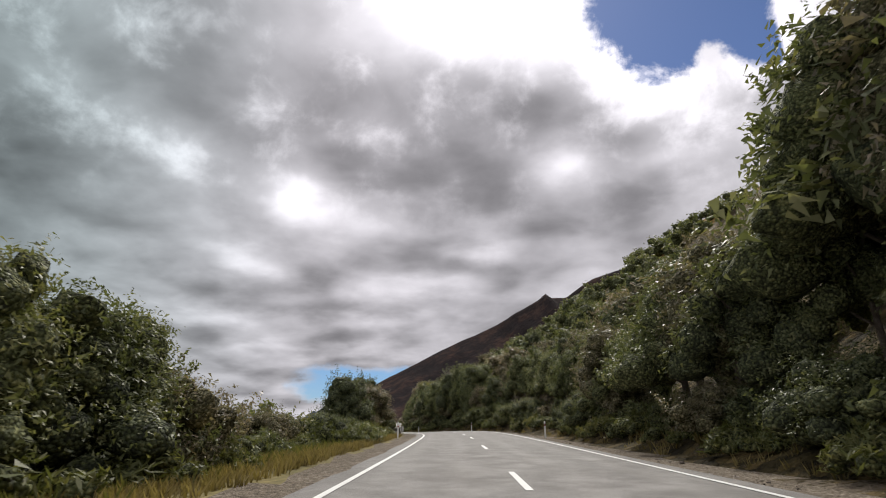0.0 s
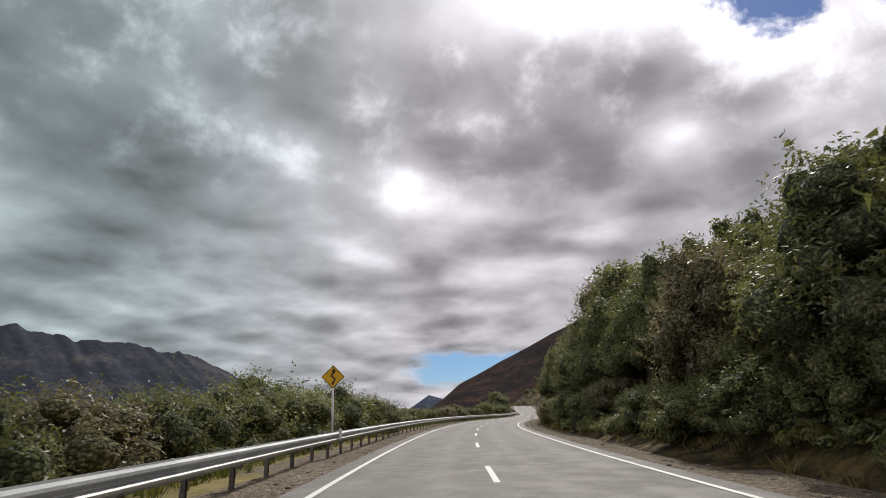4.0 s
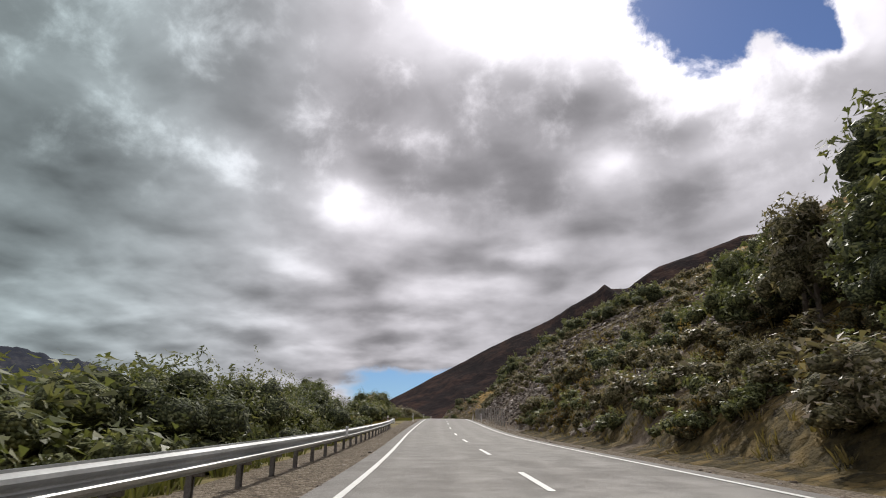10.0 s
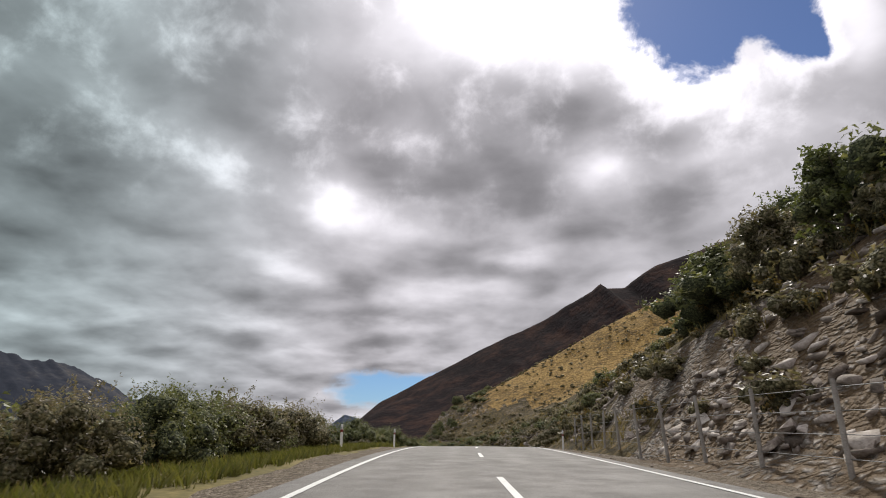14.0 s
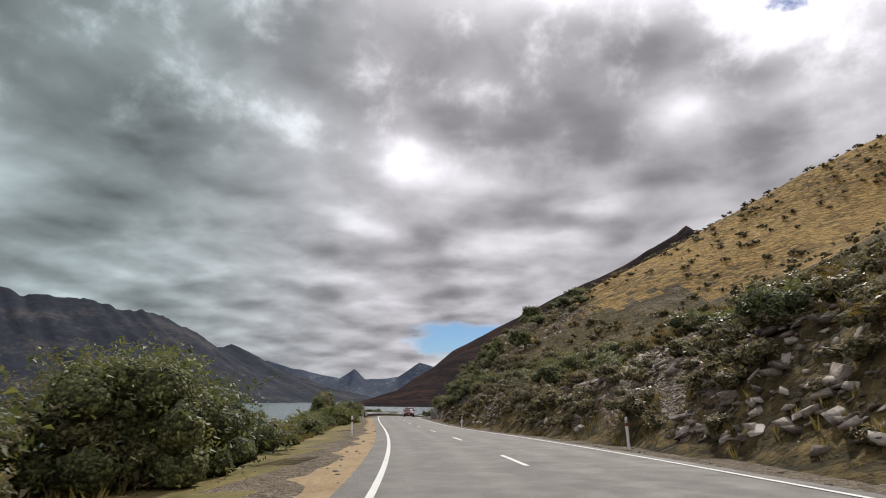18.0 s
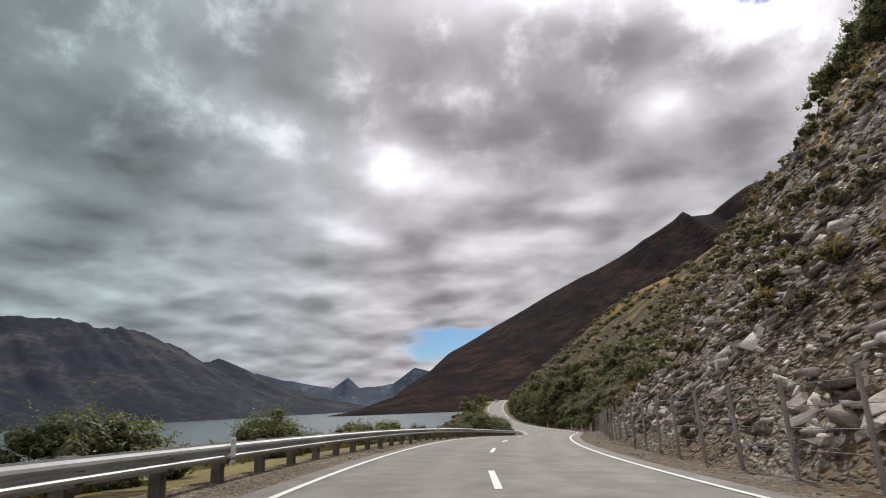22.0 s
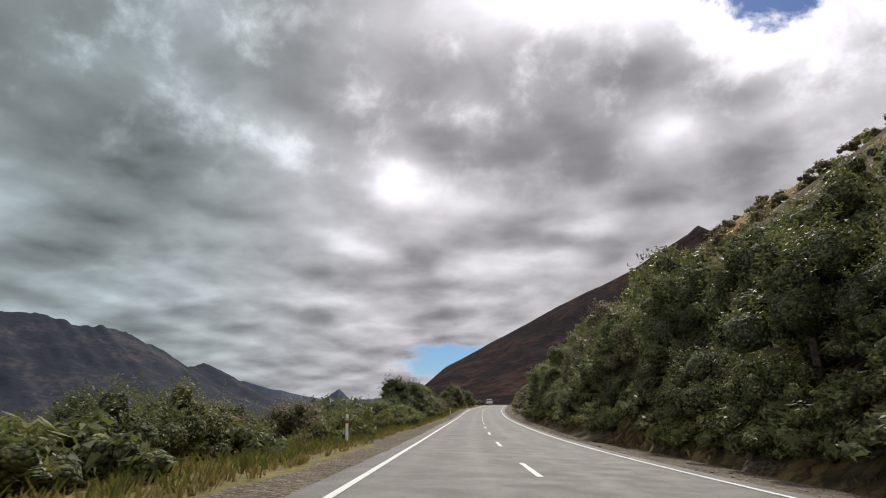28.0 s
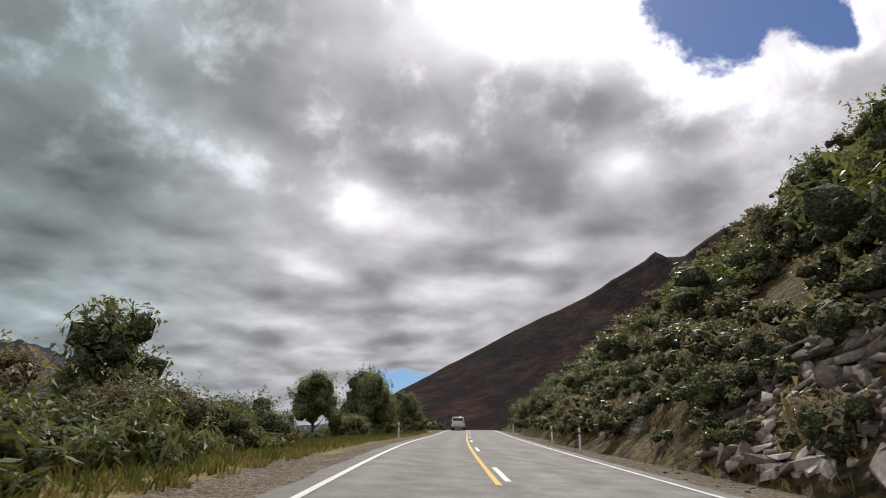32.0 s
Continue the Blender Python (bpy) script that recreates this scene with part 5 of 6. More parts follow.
def guardrail(s0, s1, u, label, flare, timber, low, marks):
    ob = new("guardrail")
    ob.matrix_world = Matrix.Translation(road(s0, u))
    inv = ob.matrix_world.inverted()
    tagged(ob, label, "guardrail", "guardrails")
    prof = [(a, b + 0.17 - low) for a, b in [(0.0, 0.40), (-0.005, 0.425), (0.075, 0.455), (0.085, 0.49), (0.01, 0.535), (0.0, 0.555), (0.01, 0.575), (0.085, 0.62), (0.075, 0.655), (-0.005, 0.685), (0.0, 0.71)]]

    def off(s):
        return u - flare * (np.clip(1 - (s - s0) / 14, 0, 1) ** 2 + np.clip(1 - (s1 - s) / 14, 0, 1) ** 2)
    n = int(round((s1 - s0) / 4))
    cuts = np.linspace(s0, s1, n + 1)
    for a, b in zip(cuts, cuts[1:]):
        ss = np.linspace(a, b + 0.15, 5)
        bm = bmesh.new()
        rows = []
        for s in ss:
            front = [road(s, off(s) + 0.12 + du, dz - 0.01) for du, dz in prof]
            back = [road(s, off(s) + 0.105 + du, dz - 0.01) for du, dz in prof[::-1]]
            rows.append([bm.verts.new(inv @ Vector(p)) for p in front + back])
        for p, q in zip(rows, rows[1:]):
            for k in range(len(p)):
                bm.faces.new((p[k], q[k], q[(k + 1) % len(p)], p[(k + 1) % len(p)]))
        bm.faces.new(rows[0]), bm.faces.new(rows[-1][::-1])
        part("beam", bm, STEEL, ob)
    bm = bmesh.new()
    if timber:
        box(bm, (0.17, 0.2, 1.36), (0, 0, 0.19), bevel=0.012)
    else:
        box(bm, (0.012, 0.1, 1.2), (-0.03, 0, 0.12)), box(bm, (0.07, 0.012, 1.2), (0.008, 0.05, 0.12)), box(bm, (0.07, 0.012, 1.2), (0.008, -0.05, 0.12))
    first = part("post", bm, TIMBER if timber else WEATHERED, ob)
    mesh = first.data
    bm = bmesh.new()
    box(bm, (0.17, 0.16, 0.3) if timber else (0.14, 0.09, 0.3), bevel=0.01)
    block = part("spacer", bm, TIMBER, first)
    for k, s in enumerate(np.arange(s0 + 0.6, s1, 2.0)):
        m = inv @ (Matrix.Translation(road(s, off(s) - 0.06, -low)) @ Matrix.Rotation(heading(s), 4, "Z"))
        o = first if k == 0 else share("post", mesh, ob)
        o.matrix_local = m
        b = block if k == 0 else share("spacer", block.data, o)
        b.matrix_local = Matrix.Translation((0.1, 0, 0.65))
    for s in marks:
        bm = bmesh.new()
        box(bm, (0.09, 0.02, 0.34), (0, 0, 0.03), bevel=0.006)
        tab = part("delineator", bm, WHITE_PLASTIC, ob, "white delineator tab")
        tab.matrix_local = inv @ (Matrix.Translation(road(s, off(s) + 0.24, 0.76 - low)) @ Matrix.Rotation(heading(s), 4, "Z"))
        bm = bmesh.new()
        box(bm, (0.06, 0.008, 0.08), (0, -0.013, 0.12))
        part("reflector", bm, STEEL, tab)
    for s, sign in ((s0, 1), (s1, -1)):
        m = inv @ (Matrix.Translation(road(s, off(s) + 0.12, 0.67 - low)) @ Matrix.Rotation(heading(s), 4, "Z"))
        bm = bmesh.new()
        box(bm, (0.3, 0.12, 0.42), (0, -0.06 * sign, 0), bevel=0.02)
        plate = part("end_plate", bm, WHITE_PLASTIC, ob, "white end plate")
        plate.matrix_local = m
        bm = bmesh.new()
        box(bm, (0.13, 0.012, 0.36), (-0.02, -0.126 * sign, 0))
        part("panel", bm, BLACK_BAND, plate, "black reflector panel")
        for z in (-0.08, 0.08):
            bm = bmesh.new()
            bmesh.ops.create_cone(bm, cap_ends=True, segments=14, radius1=0.05, radius2=0.045, depth=0.012, matrix=pose(-0.02, -0.138 * sign, z, 90, 0, 0))
            part("reflector", bm, WHITE_PLASTIC, plate)
    return ob


# ---- marker posts ----
def marker_posts():
    base = None
    spots = [(40.6, -4.7), (320, -5.2), (347, -4.3), (400.5, -5.4), (412, -4.9), (454.6, -5.6), (520, -4.9), (565, -5.0), (584.4, -5.8), (718.8, -5.3), (745, -5.0), (784.3, -5.4), (853, -4.7), (900, -4.7),
             (39.8, 5.0), (74.2, 4.9), (110, 5.0), (182.7, 4.9), (209.5, 4.9), (229, 5.0), (251, 4.9), (276, 4.9), (354, 4.9), (377.4, 4.9), (412, 4.9), (507, 5.0), (546, 4.9),
             (673, 4.9), (691, 4.9), (704.2, 5.0), (730, 4.9), (888.5, 4.9), (897, 4.9), (930, 5.0)]
    for s, u in spots:
        at = ground_at(s, u) if abs(u) > 4.7 else Vector(road(s, u, -0.06))
        at.z = road(s, u)[2] - 0.08
        m = Matrix.Translation(at) @ Matrix.Rotation(heading(s) + rng.uniform(-0.1, 0.1), 4, "Z") @ Matrix.Rotation(rng.uniform(-0.04, 0.04), 4, "Y")
        if base is None:
            base = new("marker_post")
            base.matrix_world = m
            tagged(base, "white plastic roadside marker post with a red band", "marker post", "marker posts")
            bm = bmesh.new()
            tube(bm, [(0, 0, -0.1), (0, 0, 0.5), (0, 0, 1.0), (0, 0, 1.04)], [0.05, 0.048, 0.045, 0.03], 8)
            bmesh.ops.scale(bm, vec=(1.1, 0.55, 1), verts=bm.verts)
            part("shaft", bm, WHITE_PLASTIC, base)
            bm = bmesh.new()
            box(bm, (0.104, 0.06, 0.1), (0, 0, 0.78), bevel=0.008)
            part("band", bm, RED_BAND, base, "faded red band")
            bm = bmesh.new()
            box(bm, (0.05, 0.012, 0.08), (0, -0.035, 0.88), bevel=0.004)
            part("reflector", bm, STEEL, base, "small silver reflector")
        else:
            copy_thing(base, m)


# ---- winding-road sign ----
SIGN_YELLOW = material("sign_yellow", [(0, (0.62, 0.34, 0.01)), (0.5, (0.72, 0.41, 0.015)), (1, (0.76, 0.46, 0.03))], 3.0, 30.0, 0.45, 0.02)


def warning_sign():
    ob = new("road_sign")
    s, u = 129.3, -5.5
    ob.matrix_world = Matrix.Translation(road(s, u, -0.1)) @ Matrix.Rotation(heading(s) + 0.12, 4, "Z") @ Matrix.Rotation(radians(-1.5), 4, "Y")
    tagged(ob, "yellow diamond winding-road warning sign on a white post", "road sign")
    bm = bmesh.new()
    tube(bm, [(0, 0, -0.2), (0, 0, 1.5), (0, 0, 3.0)], [0.045, 0.045, 0.045], 10)
    part("post", bm, WHITE_PLASTIC, ob, "white painted post", True)
    zc = 2.75
    bm = bmesh.new()
    box(bm, (0.64, 0.012, 0.64), (0, -0.055, zc), (0, 45, 0))
    plate = part("plate", bm, SIGN_YELLOW, ob, "yellow diamond plate")
    bm = bmesh.new()
    for k in range(4):
        a = radians(45 + 90 * k)
        box(bm, (0.62, 0.006, 0.022), (math.cos(a) * 0.3, -0.064, zc + math.sin(a) * 0.3), (0, -math.degrees(a) + 90, 0))
    part("border", bm, BLACK_BAND, plate)
    bm = bmesh.new()
    pts = [(0, -0.3), (0.0, -0.2), (0.07, -0.13), (0.07, -0.06), (-0.06, 0.02), (-0.06, 0.09), (0.03, 0.15), (0.03, 0.2)]
    for (x0, z0), (x1, z1) in zip(pts, pts[1:]):
        d = math.hypot(x1 - x0, z1 - z0)
        box(bm, (0.055, 0.004, d + 0.03), ((x0 + x1) / 2, -0.066, zc + (z0 + z1) / 2), (0, math.degrees(math.atan2(x1 - x0, z1 - z0)), 0))
    v = [bm.verts.new((x, -0.068, zc + z)) for x, z in ((-0.06, 0.19), (0.12, 0.19), (0.03, 0.33))]
    bm.faces.new(v)
    part("arrow", bm, BLACK_BAND, plate, "black winding arrow")


# ---- rock-fall fences ----
def netting_fence(s0, s1, u, gap, label):
    ob = new("netting_fence")
    ob.matrix_world = Matrix.Translation(road(s0, u))
    inv = ob.matrix_world.inverted()
    tagged(ob, label, "fence", "rock-fall fences")
    bm = bmesh.new()
    tube(bm, [(0, 0, -0.4), (0, 0, 1.0), (0, 0, 1.85), (0, 0, 1.9)], [0.055, 0.05, 0.048, 0.035], 8)
    first = part("post", bm, PALE_POST, ob)
    mesh = first.data
    n = int((s1 - s0) / gap)
    tops = []
    for k in range(n + 1):
        s = s0 + gap * k
        g = ground_at(s, u)
        m = inv @ (Matrix.Translation(g) @ Matrix.Rotation(rng.uniform(-0.05, 0.05), 4, "X") @ Matrix.Rotation(rng.uniform(-0.05, 0.05), 4, "Y"))
        (first if k == 0 else share("post", mesh, ob)).matrix_local = m
        tops.append((s, g))
    for z in (0.15, 0.55, 0.95, 1.35, 1.75):
        bm = bmesh.new()
        tube(bm, [inv @ (g + Vector((0, 0, z))) for s, g in tops], [0.0075] * len(tops), 4)
        part("wire", bm, WIRE, ob)
    v, f = [], []
    ss = np.arange(s0, s1, 0.3)
    for s in ss:
        g = inv @ ground_at(s, u)
        i = len(v)
        v += [(g.x, g.y, g.z + 0.1), (g.x + 0.004, g.y + 0.01, g.z + 0.1), (g.x + 0.004, g.y + 0.01, g.z + 1.75), (g.x, g.y, g.z + 1.75)]
        f.append((i, i + 1, i + 2, i + 3))
    net = mesh_object("netting", v, f, WIRE)
    net.parent = ob


# ---- rock ----
WIRE = material("dull_wire", [(0, (0.15, 0.15, 0.145)), (1, (0.28, 0.28, 0.27))], 2.0, 40.0, 0.6, 0.0, metal=0.3)
ROCK = material("schist", [(0, (0.07, 0.055, 0.042)), (0.4, (0.2, 0.165, 0.135)), (0.75, (0.42, 0.37, 0.325)), (1, (0.62, 0.57, 0.52))], 0.5, 9.0, 0.85, 0.6, island=0.35, dist=0.05)


def stone_models():
    out = []
    for k in range(7):
        r = np.random.default_rng(50 + k)
        bm = bmesh.new()
        corners = np.array([(x, y, z) for x in (-0.5, 0.5) for y in (-0.5, 0.5) for z in (-0.5, 0.5)]) * r.uniform(0.45, 1.05, (8, 3))
        for p in np.vstack([corners, r.uniform(-0.55, 0.55, (3, 3))]) * [1.15, 0.85, 0.3]:
            bm.verts.new(p)
        h = bmesh.ops.convex_hull(bm, input=bm.verts)
        bmesh.ops.delete(bm, geom=[g for g in h["geom_interior"] if isinstance(g, bmesh.types.BMVert)], context="VERTS")
        bmesh.ops.triangulate(bm, faces=bm.faces)
        bm.verts.index_update()
        v = np.array([x.co[:] for x in bm.verts])
        f = np.array([[y.index for y in x.verts] for x in bm.faces])
        me = bpy.data.meshes.new("stone")
        bm.to_mesh(me)
        bm.free()
        me.materials.append(ROCK)
        out.append((v, f, me))
    return out


def rock_slope(s0, s1, u0, u1, n, big, singles, label, seed, models, patchy=-0.25):
    """Loose angular rock on the cut face: the lowest stones singly, the rest joined."""
    r = np.random.default_rng(seed)
    ob = new("rock_slope")
    ob.matrix_world = Matrix.Translation(ground_at((s0 + s1) / 2, u0))
    inv = ob.matrix_world.inverted()
    tagged(ob, label, "rock slope", "rock slopes")
    s, u = r.uniform(s0, s1, n), u0 + (u1 - u0) * r.random(n) ** 1.15
    p = road(s, u)
    keep = fbm(p[:, 0], p[:, 1], 6.0, 3, seed) > patchy
    s, u, p = s[keep], u[keep], p[keep]
    p[:, 2] = ground_height(s, u, p[:, 2], p[:, 0], p[:, 1])
    size = big * (0.28 + 0.72 * r.random(len(s)) ** 2.2)
    order = np.argsort(u + r.uniform(0, 3, len(u)) - size * 2)
    vs, fs, base = [], [], 0
    for j, k in enumerate(order):
        v, f, me = models[int(r.integers(len(models)))]
        tilt = radians(-hill(s[k], 1)) * r.uniform(0.5, 1.1)
        m = Matrix.Translation(p[k]) @ Matrix.Rotation(heading(s[k]), 4, "Z") @ Matrix.Rotation(tilt, 4, "Y") @ Euler(r.normal(size=3) * [0.3, 0.3, 1.5]).to_matrix().to_4x4() @ Matrix.Diagonal((*(size[k] * r.uniform(0.7, 1.3, 3)), 1))
        if j < singles:
            share("stone", me, ob, inv @ m)
        else:
            a = np.array(inv @ m)
            vs.append(v @ a[:3, :3].T + a[:3, 3])
            fs.append(f + base)
            base += len(v)
    rest = mesh_object("rubble", np.vstack(vs), np.vstack(fs), ROCK)
    rest.parent = ob
    tagged(rest, kind="stuff")


# ---- cars ----
def car_paint(name, colour):
    m = material(name, [(0, tuple(c * 0.9 for c in colour)), (1, colour)], 1.0, 20.0, 0.25, 0.0, spec=0.5)
    m.node_tree.nodes["Principled BSDF"].inputs["Coat Weight"].default_value = 0.8
    return m


RUBBER = material("rubber", [(0, (0.012, 0.012, 0.012)), (1, (0.03, 0.03, 0.03))], 4.0, 40.0, 0.85, 0.2)
DARK_GLASS = material("car_glass", [(0, (0.02, 0.025, 0.03)), (1, (0.035, 0.04, 0.045))], 1.0, 5.0, 0.06, 0.0, spec=0.6)
LAMP_CLEAR = material("lamp_lens", [(0, (0.6, 0.62, 0.65)), (1, (0.8, 0.82, 0.85))], 4.0, 30.0, 0.1, 0.0)
LAMP_RED = material("tail_lens", [(0, (0.3, 0.01, 0.01)), (1, (0.45, 0.02, 0.02))], 4.0, 30.0, 0.15, 0.0)


def station_wagon(s, u, facing, colour, label, paint):
    """A tall estate car: nose along +y of its own."""
    ob = new("car")
    ob.matrix_world = Matrix.Translation(road(s, u, 0.03)) @ Matrix.Rotation(heading(s) + (math.pi if facing < 0 else 0), 4, "Z")
    tagged(ob, label, "car", "cars on the road")
    mat = car_paint(paint, colour)
    W, Ln = 1.9, 4.75
    # body: cross-sections along the length (y, half width, bottom, top)
    rows = [(-2.36, 0.78, 0.5, 0.95), (-2.3, 0.9, 0.36, 1.08), (-1.6, 0.94, 0.3, 1.1), (0.0, 0.95, 0.28, 1.08), (0.9, 0.95, 0.28, 1.06), (1.6, 0.93, 0.3, 1.0), (2.2, 0.88, 0.34, 0.92), (2.36, 0.76, 0.45, 0.8)]
    bm = bmesh.new()
    rings = []
    for y, w, lo, hi in rows:
        shape = [(-w * 0.92, lo), (-w, lo + 0.16), (-w, hi - 0.2), (-w * 0.93, hi - 0.03), (-w * 0.7, hi), (w * 0.7, hi), (w * 0.93, hi - 0.03), (w, hi - 0.2), (w, lo + 0.16), (w * 0.92, lo)]
        rings.append([bm.verts.new((x, y, z)) for x, z in shape])
    for a, b in zip(rings, rings[1:]):
        for k in range(10):
            bm.faces.new((a[k], b[k], b[(k + 1) % 10], a[(k + 1) % 10]))
    bm.faces.new(rings[0]), bm.faces.new(rings[-1][::-1])
    bmesh.ops.recalc_face_normals(bm, faces=bm.faces)
    part("body", bm, mat, ob, "", True)
    # cabin
    bm = bmesh.new()
    rings = []
    for z, y0, y1, w in ((1.04, -2.2, 1.25, 0.88), (1.3, -2.12, 0.86, 0.82), (1.66, -1.9, 0.2, 0.7), (1.72, -1.7, -0.05, 0.6)):
        rings.append([bm.verts.new(c) for c in ((-w, y0, z), (w, y0, z), (w, y1, z), (-w, y1, z))])
    for a, b in zip(rings, rings[1:]):
        for k in range(4):
            bm.faces.new((a[k], a[(k + 1) % 4], b[(k + 1) % 4], b[k]))
    bm.faces.new(rings[-1])
    bmesh.ops.bevel(bm, geom=list(bm.edges), offset=0.03, segments=2, affect="EDGES")
    part("cabin", bm, mat, ob, "", True)

    def pane(name, pts):
        b = bmesh.new()
        b.faces.new([b.verts.new(p) for p in pts])
        ext = bmesh.ops.extrude_face_region(b, geom=b.faces[:])
        bmesh.ops.recalc_face_normals(b, faces=b.faces)
        c = sum((Vector(p) for p in pts), Vector()) / len(pts)
        d = (c - Vector((0, -0.6, 1.0))).normalized() * 0.012
        bmesh.ops.translate(b, verts=[v for v in ext["geom"] if isinstance(v, bmesh.types.BMVert)], vec=d)
        part(name, b, DARK_GLASS, ob)
    pane("windscreen", [(-0.76, 1.14, 1.12), (0.76, 1.14, 1.12), (0.66, 0.3, 1.62), (-0.66, 0.3, 1.62)])
    pane("rear_window", [(-0.74, -2.19, 1.14), (-0.64, -1.97, 1.58), (0.64, -1.97, 1.58), (0.74, -2.19, 1.14)])
    for sx in (-1, 1):
        for y0, y1, t0, t1 in ((0.1, 0.98, 0.05, 0.3), (-0.95, 0.0, -0.9, -0.05), (-1.95, -1.05, -1.78, -1.0)):
            pane("side_window", [(sx * 0.895, y0, 1.1), (sx * 0.895, y1 - 0.05, 1.1), (sx * 0.735, t1, 1.6), (sx * 0.735, t0, 1.6)])
        bm = bmesh.new()
        box(bm, (0.2, 0.12, 0.15), (sx * 1.03, 0.85, 1.14), bevel=0.03)
        part("mirror", bm, BLACK_BAND, ob)
        bm = bmesh.new()
        box(bm, (0.34, 0.12, 0.13), (sx * 0.66, 2.27, 0.78), (0, 0, sx * -12), bevel=0.025)
        part("headlight", bm, LAMP_CLEAR, ob)
        bm = bmesh.new()
        box(bm, (0.16, 0.1, 0.3), (sx * 0.8, -2.3, 0.92), (0, 0, sx * 10), bevel=0.02)
        part("tail_light", bm, LAMP_RED, ob)
        for y in (1.42, -1.42):
            bm = bmesh.new()
            bmesh.ops.create_cone(bm, cap_ends=True, segments=24, radius1=0.36, radius2=0.36, depth=0.24, matrix=pose(0, 0, 0, 0, 90, 0))
            bmesh.ops.bevel(bm, geom=[e for e in bm.edges if abs(e.calc_face_angle(0)) > 1], offset=0.04, segments=2, affect="EDGES")
            wheel = part("wheel", bm, RUBBER, ob, "black tyre", True)
            wheel.location = (sx * 0.83, y, 0.34)
            bm = bmesh.new()
            bmesh.ops.create_cone(bm, cap_ends=True, segments=18, radius1=0.23, radius2=0.2, depth=0.03, matrix=pose(sx * 0.125, 0, 0, 0, sx * 90, 0))
            part("rim", bm, STEEL, wheel)
    bm = bmesh.new()
    box(bm, (0.86, 0.06, 0.2), (0, 2.35, 0.74), bevel=0.02)
    grille = part("grille", bm, BLACK_BAND, ob, "black grille")
    bm = bmesh.new()
    box(bm, (0.05, 0.02, 0.19), (0, 2.385, 0.74)), box(bm, (0.8, 0.02, 0.03), (0, 2.384, 0.74))
    part("cross_bar", bm, STEEL, grille)
    bm = bmesh.new()
    box(bm, (1.5, 0.1, 0.16), (0, 2.31, 0.42), bevel=0.04)
    part("lower_bumper", bm, BLACK_BAND, ob)
    for y in (2.39, -2.4):
        bm = bmesh.new()
        box(bm, (0.36, 0.02, 0.12), (0, y, 0.56), bevel=0.006)
        plate = part("number_plate", bm, WHITE_PLASTIC, ob, "white plate with dark bars")
        bm = bmesh.new()
        for k in range(6):
            box(bm, (0.03, 0.006, 0.07), (-0.13 + 0.052 * k, y + math.copysign(0.012, y), 0.56))
        part("bars", bm, BLACK_BAND, plate)
    for sx in (-1, 1):
        bm = bmesh.new()
        tube(bm, [(sx * 0.6, -1.7, 1.72), (sx * 0.6, -1.6, 1.78), (sx * 0.6, -0.3, 1.78), (sx * 0.6, -0.2, 1.72)], [0.018] * 4, 6)
        part("roof_rail", bm, BLACK_BAND, ob)


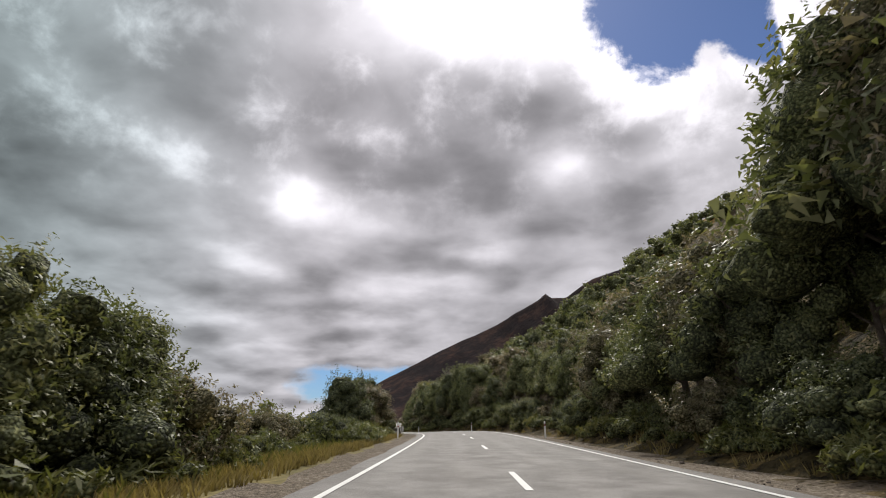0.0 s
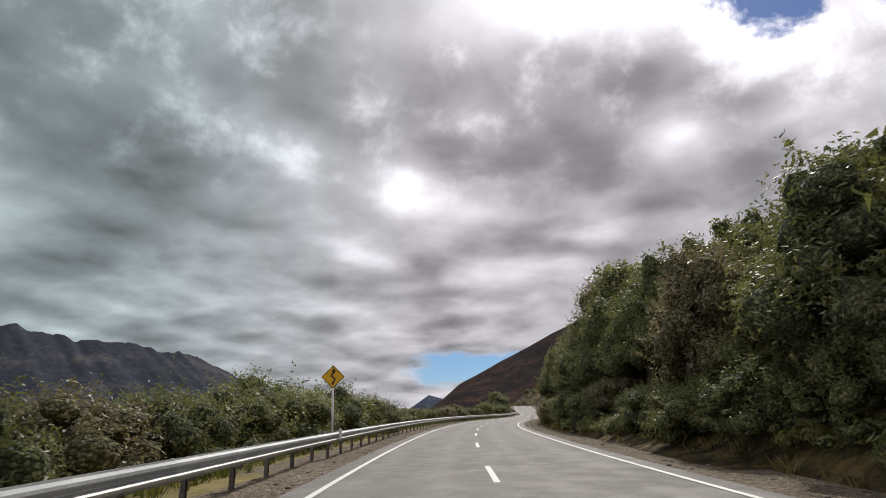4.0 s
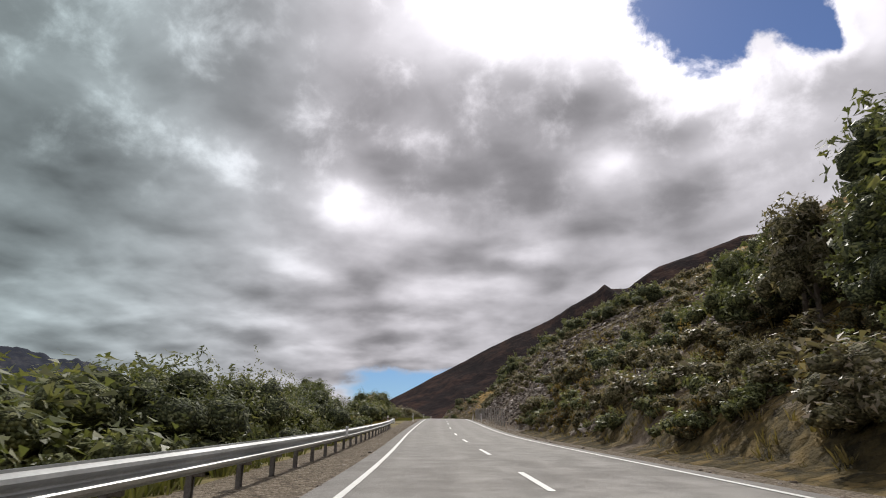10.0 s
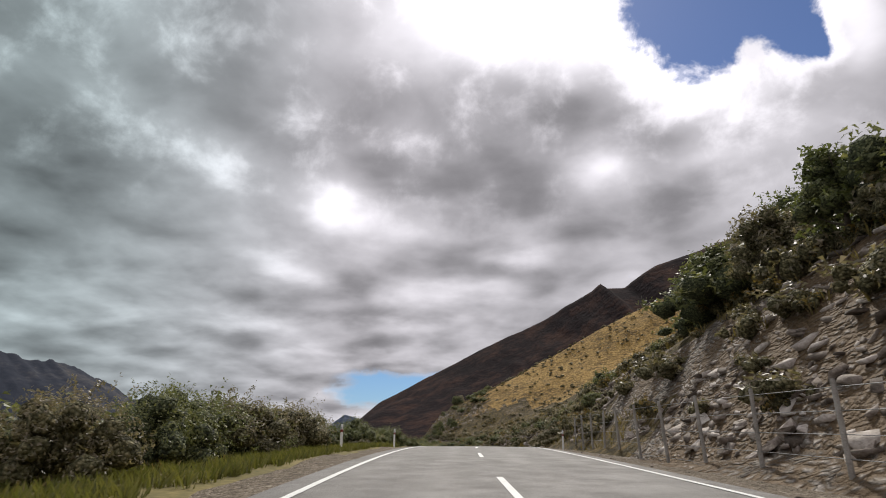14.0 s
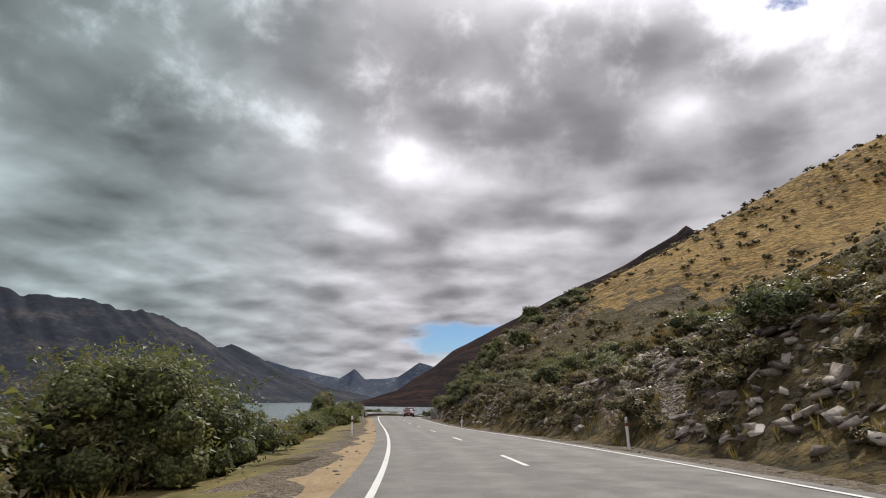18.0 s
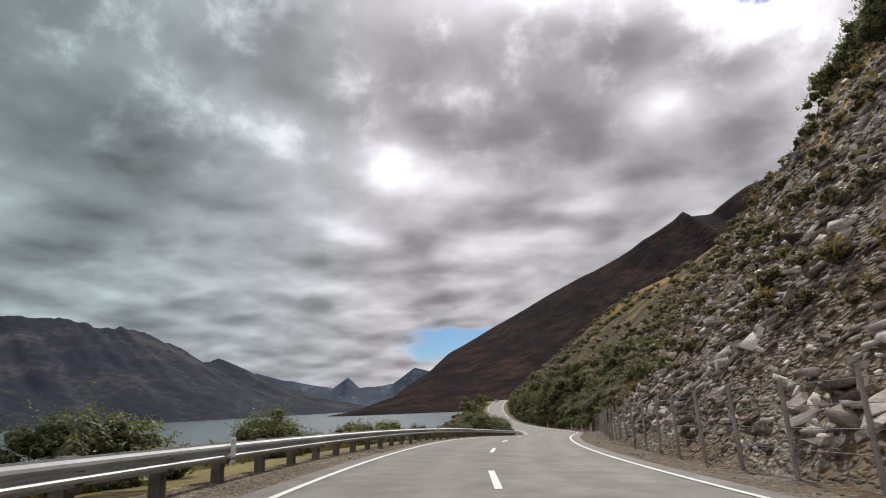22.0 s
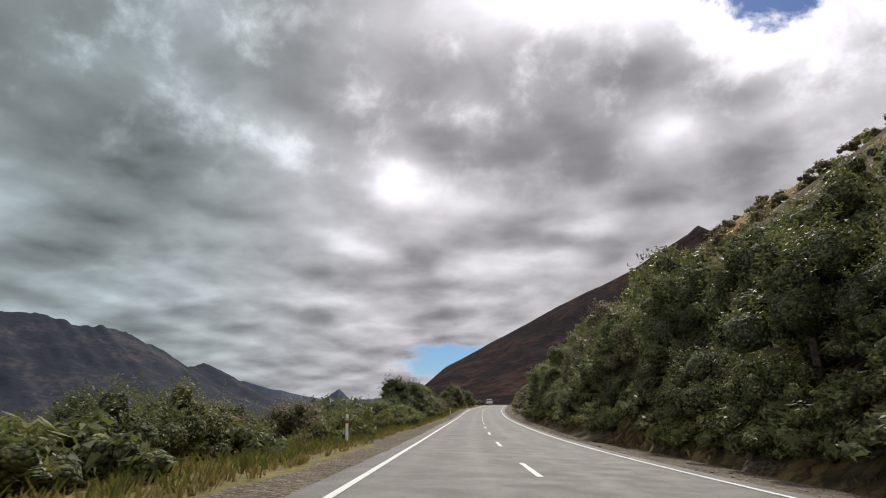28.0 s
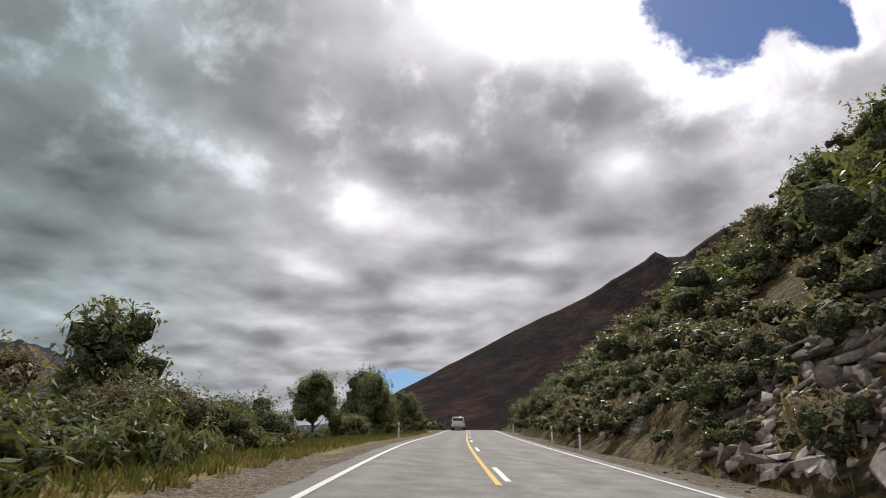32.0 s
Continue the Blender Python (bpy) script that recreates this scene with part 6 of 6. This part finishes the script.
def build_roadside():
    guardrail(55.0, 321.5, -4.75, "long galvanised steel guardrail on slim grey posts", 0.25, False, 0.17, (92, 126, 175, 209, 226, 260, 290))
    guardrail(575.5, 711.0, -4.75, "galvanised steel guardrail above the lake on timber posts", 0.2, True, 0.25, (612, 638, 662))
    marker_posts()
    warning_sign()
    netting_fence(333.0, 414.0, 5.9, 3.0, "wire netting fence on grey timber posts below loose rock")
    netting_fence(580.0, 683.0, 5.9, 2.6, "tall wire netting fence on timber posts below a rock face")
    for k, (s, u, h, heads) in enumerate([(722, -10.8, 5.6, 2), (732, -10.4, 5.0, 2), (737, -10.4, 1.6, 1), (841.5, -9.3, 3.8, 3), (843.5, -10.3, 4.2, 2)]):
        cabbage_tree(s, u, h, heads, 70 + k)
    p = nearest(np.array([[-72.5, 662.2]]))
    cabbage_tree(p[0][0], p[1][0], 4.4, 2, 90)
    cabbage_tree(p[0][0] + 4, p[1][0] + 1.5, 4.0, 2, 91)
    station_wagon(598.0, 1.85, -1, (0.15, 0.008, 0.012), "dark red four-door car with a chrome-barred grille on the road", "red_paint")
    station_wagon(944.0, -1.6, 1, (0.62, 0.63, 0.62), "white estate car driving ahead on the road", "white_paint")


def build_rocks():
    models = stone_models()
    loose_stones(models)
    rock_slope(300, 376, 6.4, 22, 10000, 0.66, 80, "loose grey schist scree above the road", 61, models)
    rock_slope(374, 440, 6.4, 14, 3000, 0.65, 40, "rubbly grey rock patches on the bank", 62, models, 0.05)
    rock_slope(440, 580, 6.4, 17, 9000, 0.66, 60, "broken schist outcrops in a scrubby bank", 63, models, -0.12)
    rock_slope(578, 677, 6.4, 34, 25000, 0.46, 90, "steep face of loose grey schist blocks", 64, models, -0.3)
    rock_slope(612, 666, 6.6, 24, 3600, 0.85, 90, "large pale slabs of schist on the steep face", 66, models, -0.35)
    rock_slope(838, 878, 6.4, 19, 5600, 0.85, 80, "layered schist outcrop on the bank", 65, models, -0.3)


def loose_stones(models):
    """Stones lying on both gravel shoulders."""
    r = np.random.default_rng(77)
    for name, u0, u1, n in (("loose_gravel", -5.6, -3.6, 4200), ("loose_gravel", 4.0, 6.4, 4200)):
        s, u = r.uniform(0, 900, n), r.uniform(u0, u1, n)
        ok = (u > 0) | (grassy_verge(s) < 0.5)
        s, u = s[ok], u[ok]
        p = road(s, u)
        p[:, 2] += -0.03 - 0.05 * np.abs(np.abs(u) - 3.6)
        size = 0.03 + 0.1 * r.random(len(s)) ** 3
        vs, fs, base = [], [], 0
        for k in range(len(s)):
            v, f, me = models[int(r.integers(len(models)))]
            a = r.uniform(0, 6.28)
            c, d = math.cos(a) * size[k], math.sin(a) * size[k]
            vs.append(np.stack([v[:, 0] * c - v[:, 1] * d, v[:, 0] * d + v[:, 1] * c, v[:, 2] * size[k] * 1.8], 1) + p[k])
            fs.append(f + base)
            base += len(v)
        tagged(mesh_object(name, np.vstack(vs), np.vstack(fs), ROCK), "loose grey stones on the gravel shoulder", "gravel", kind="stuff")


build_roadside()
build_rocks()
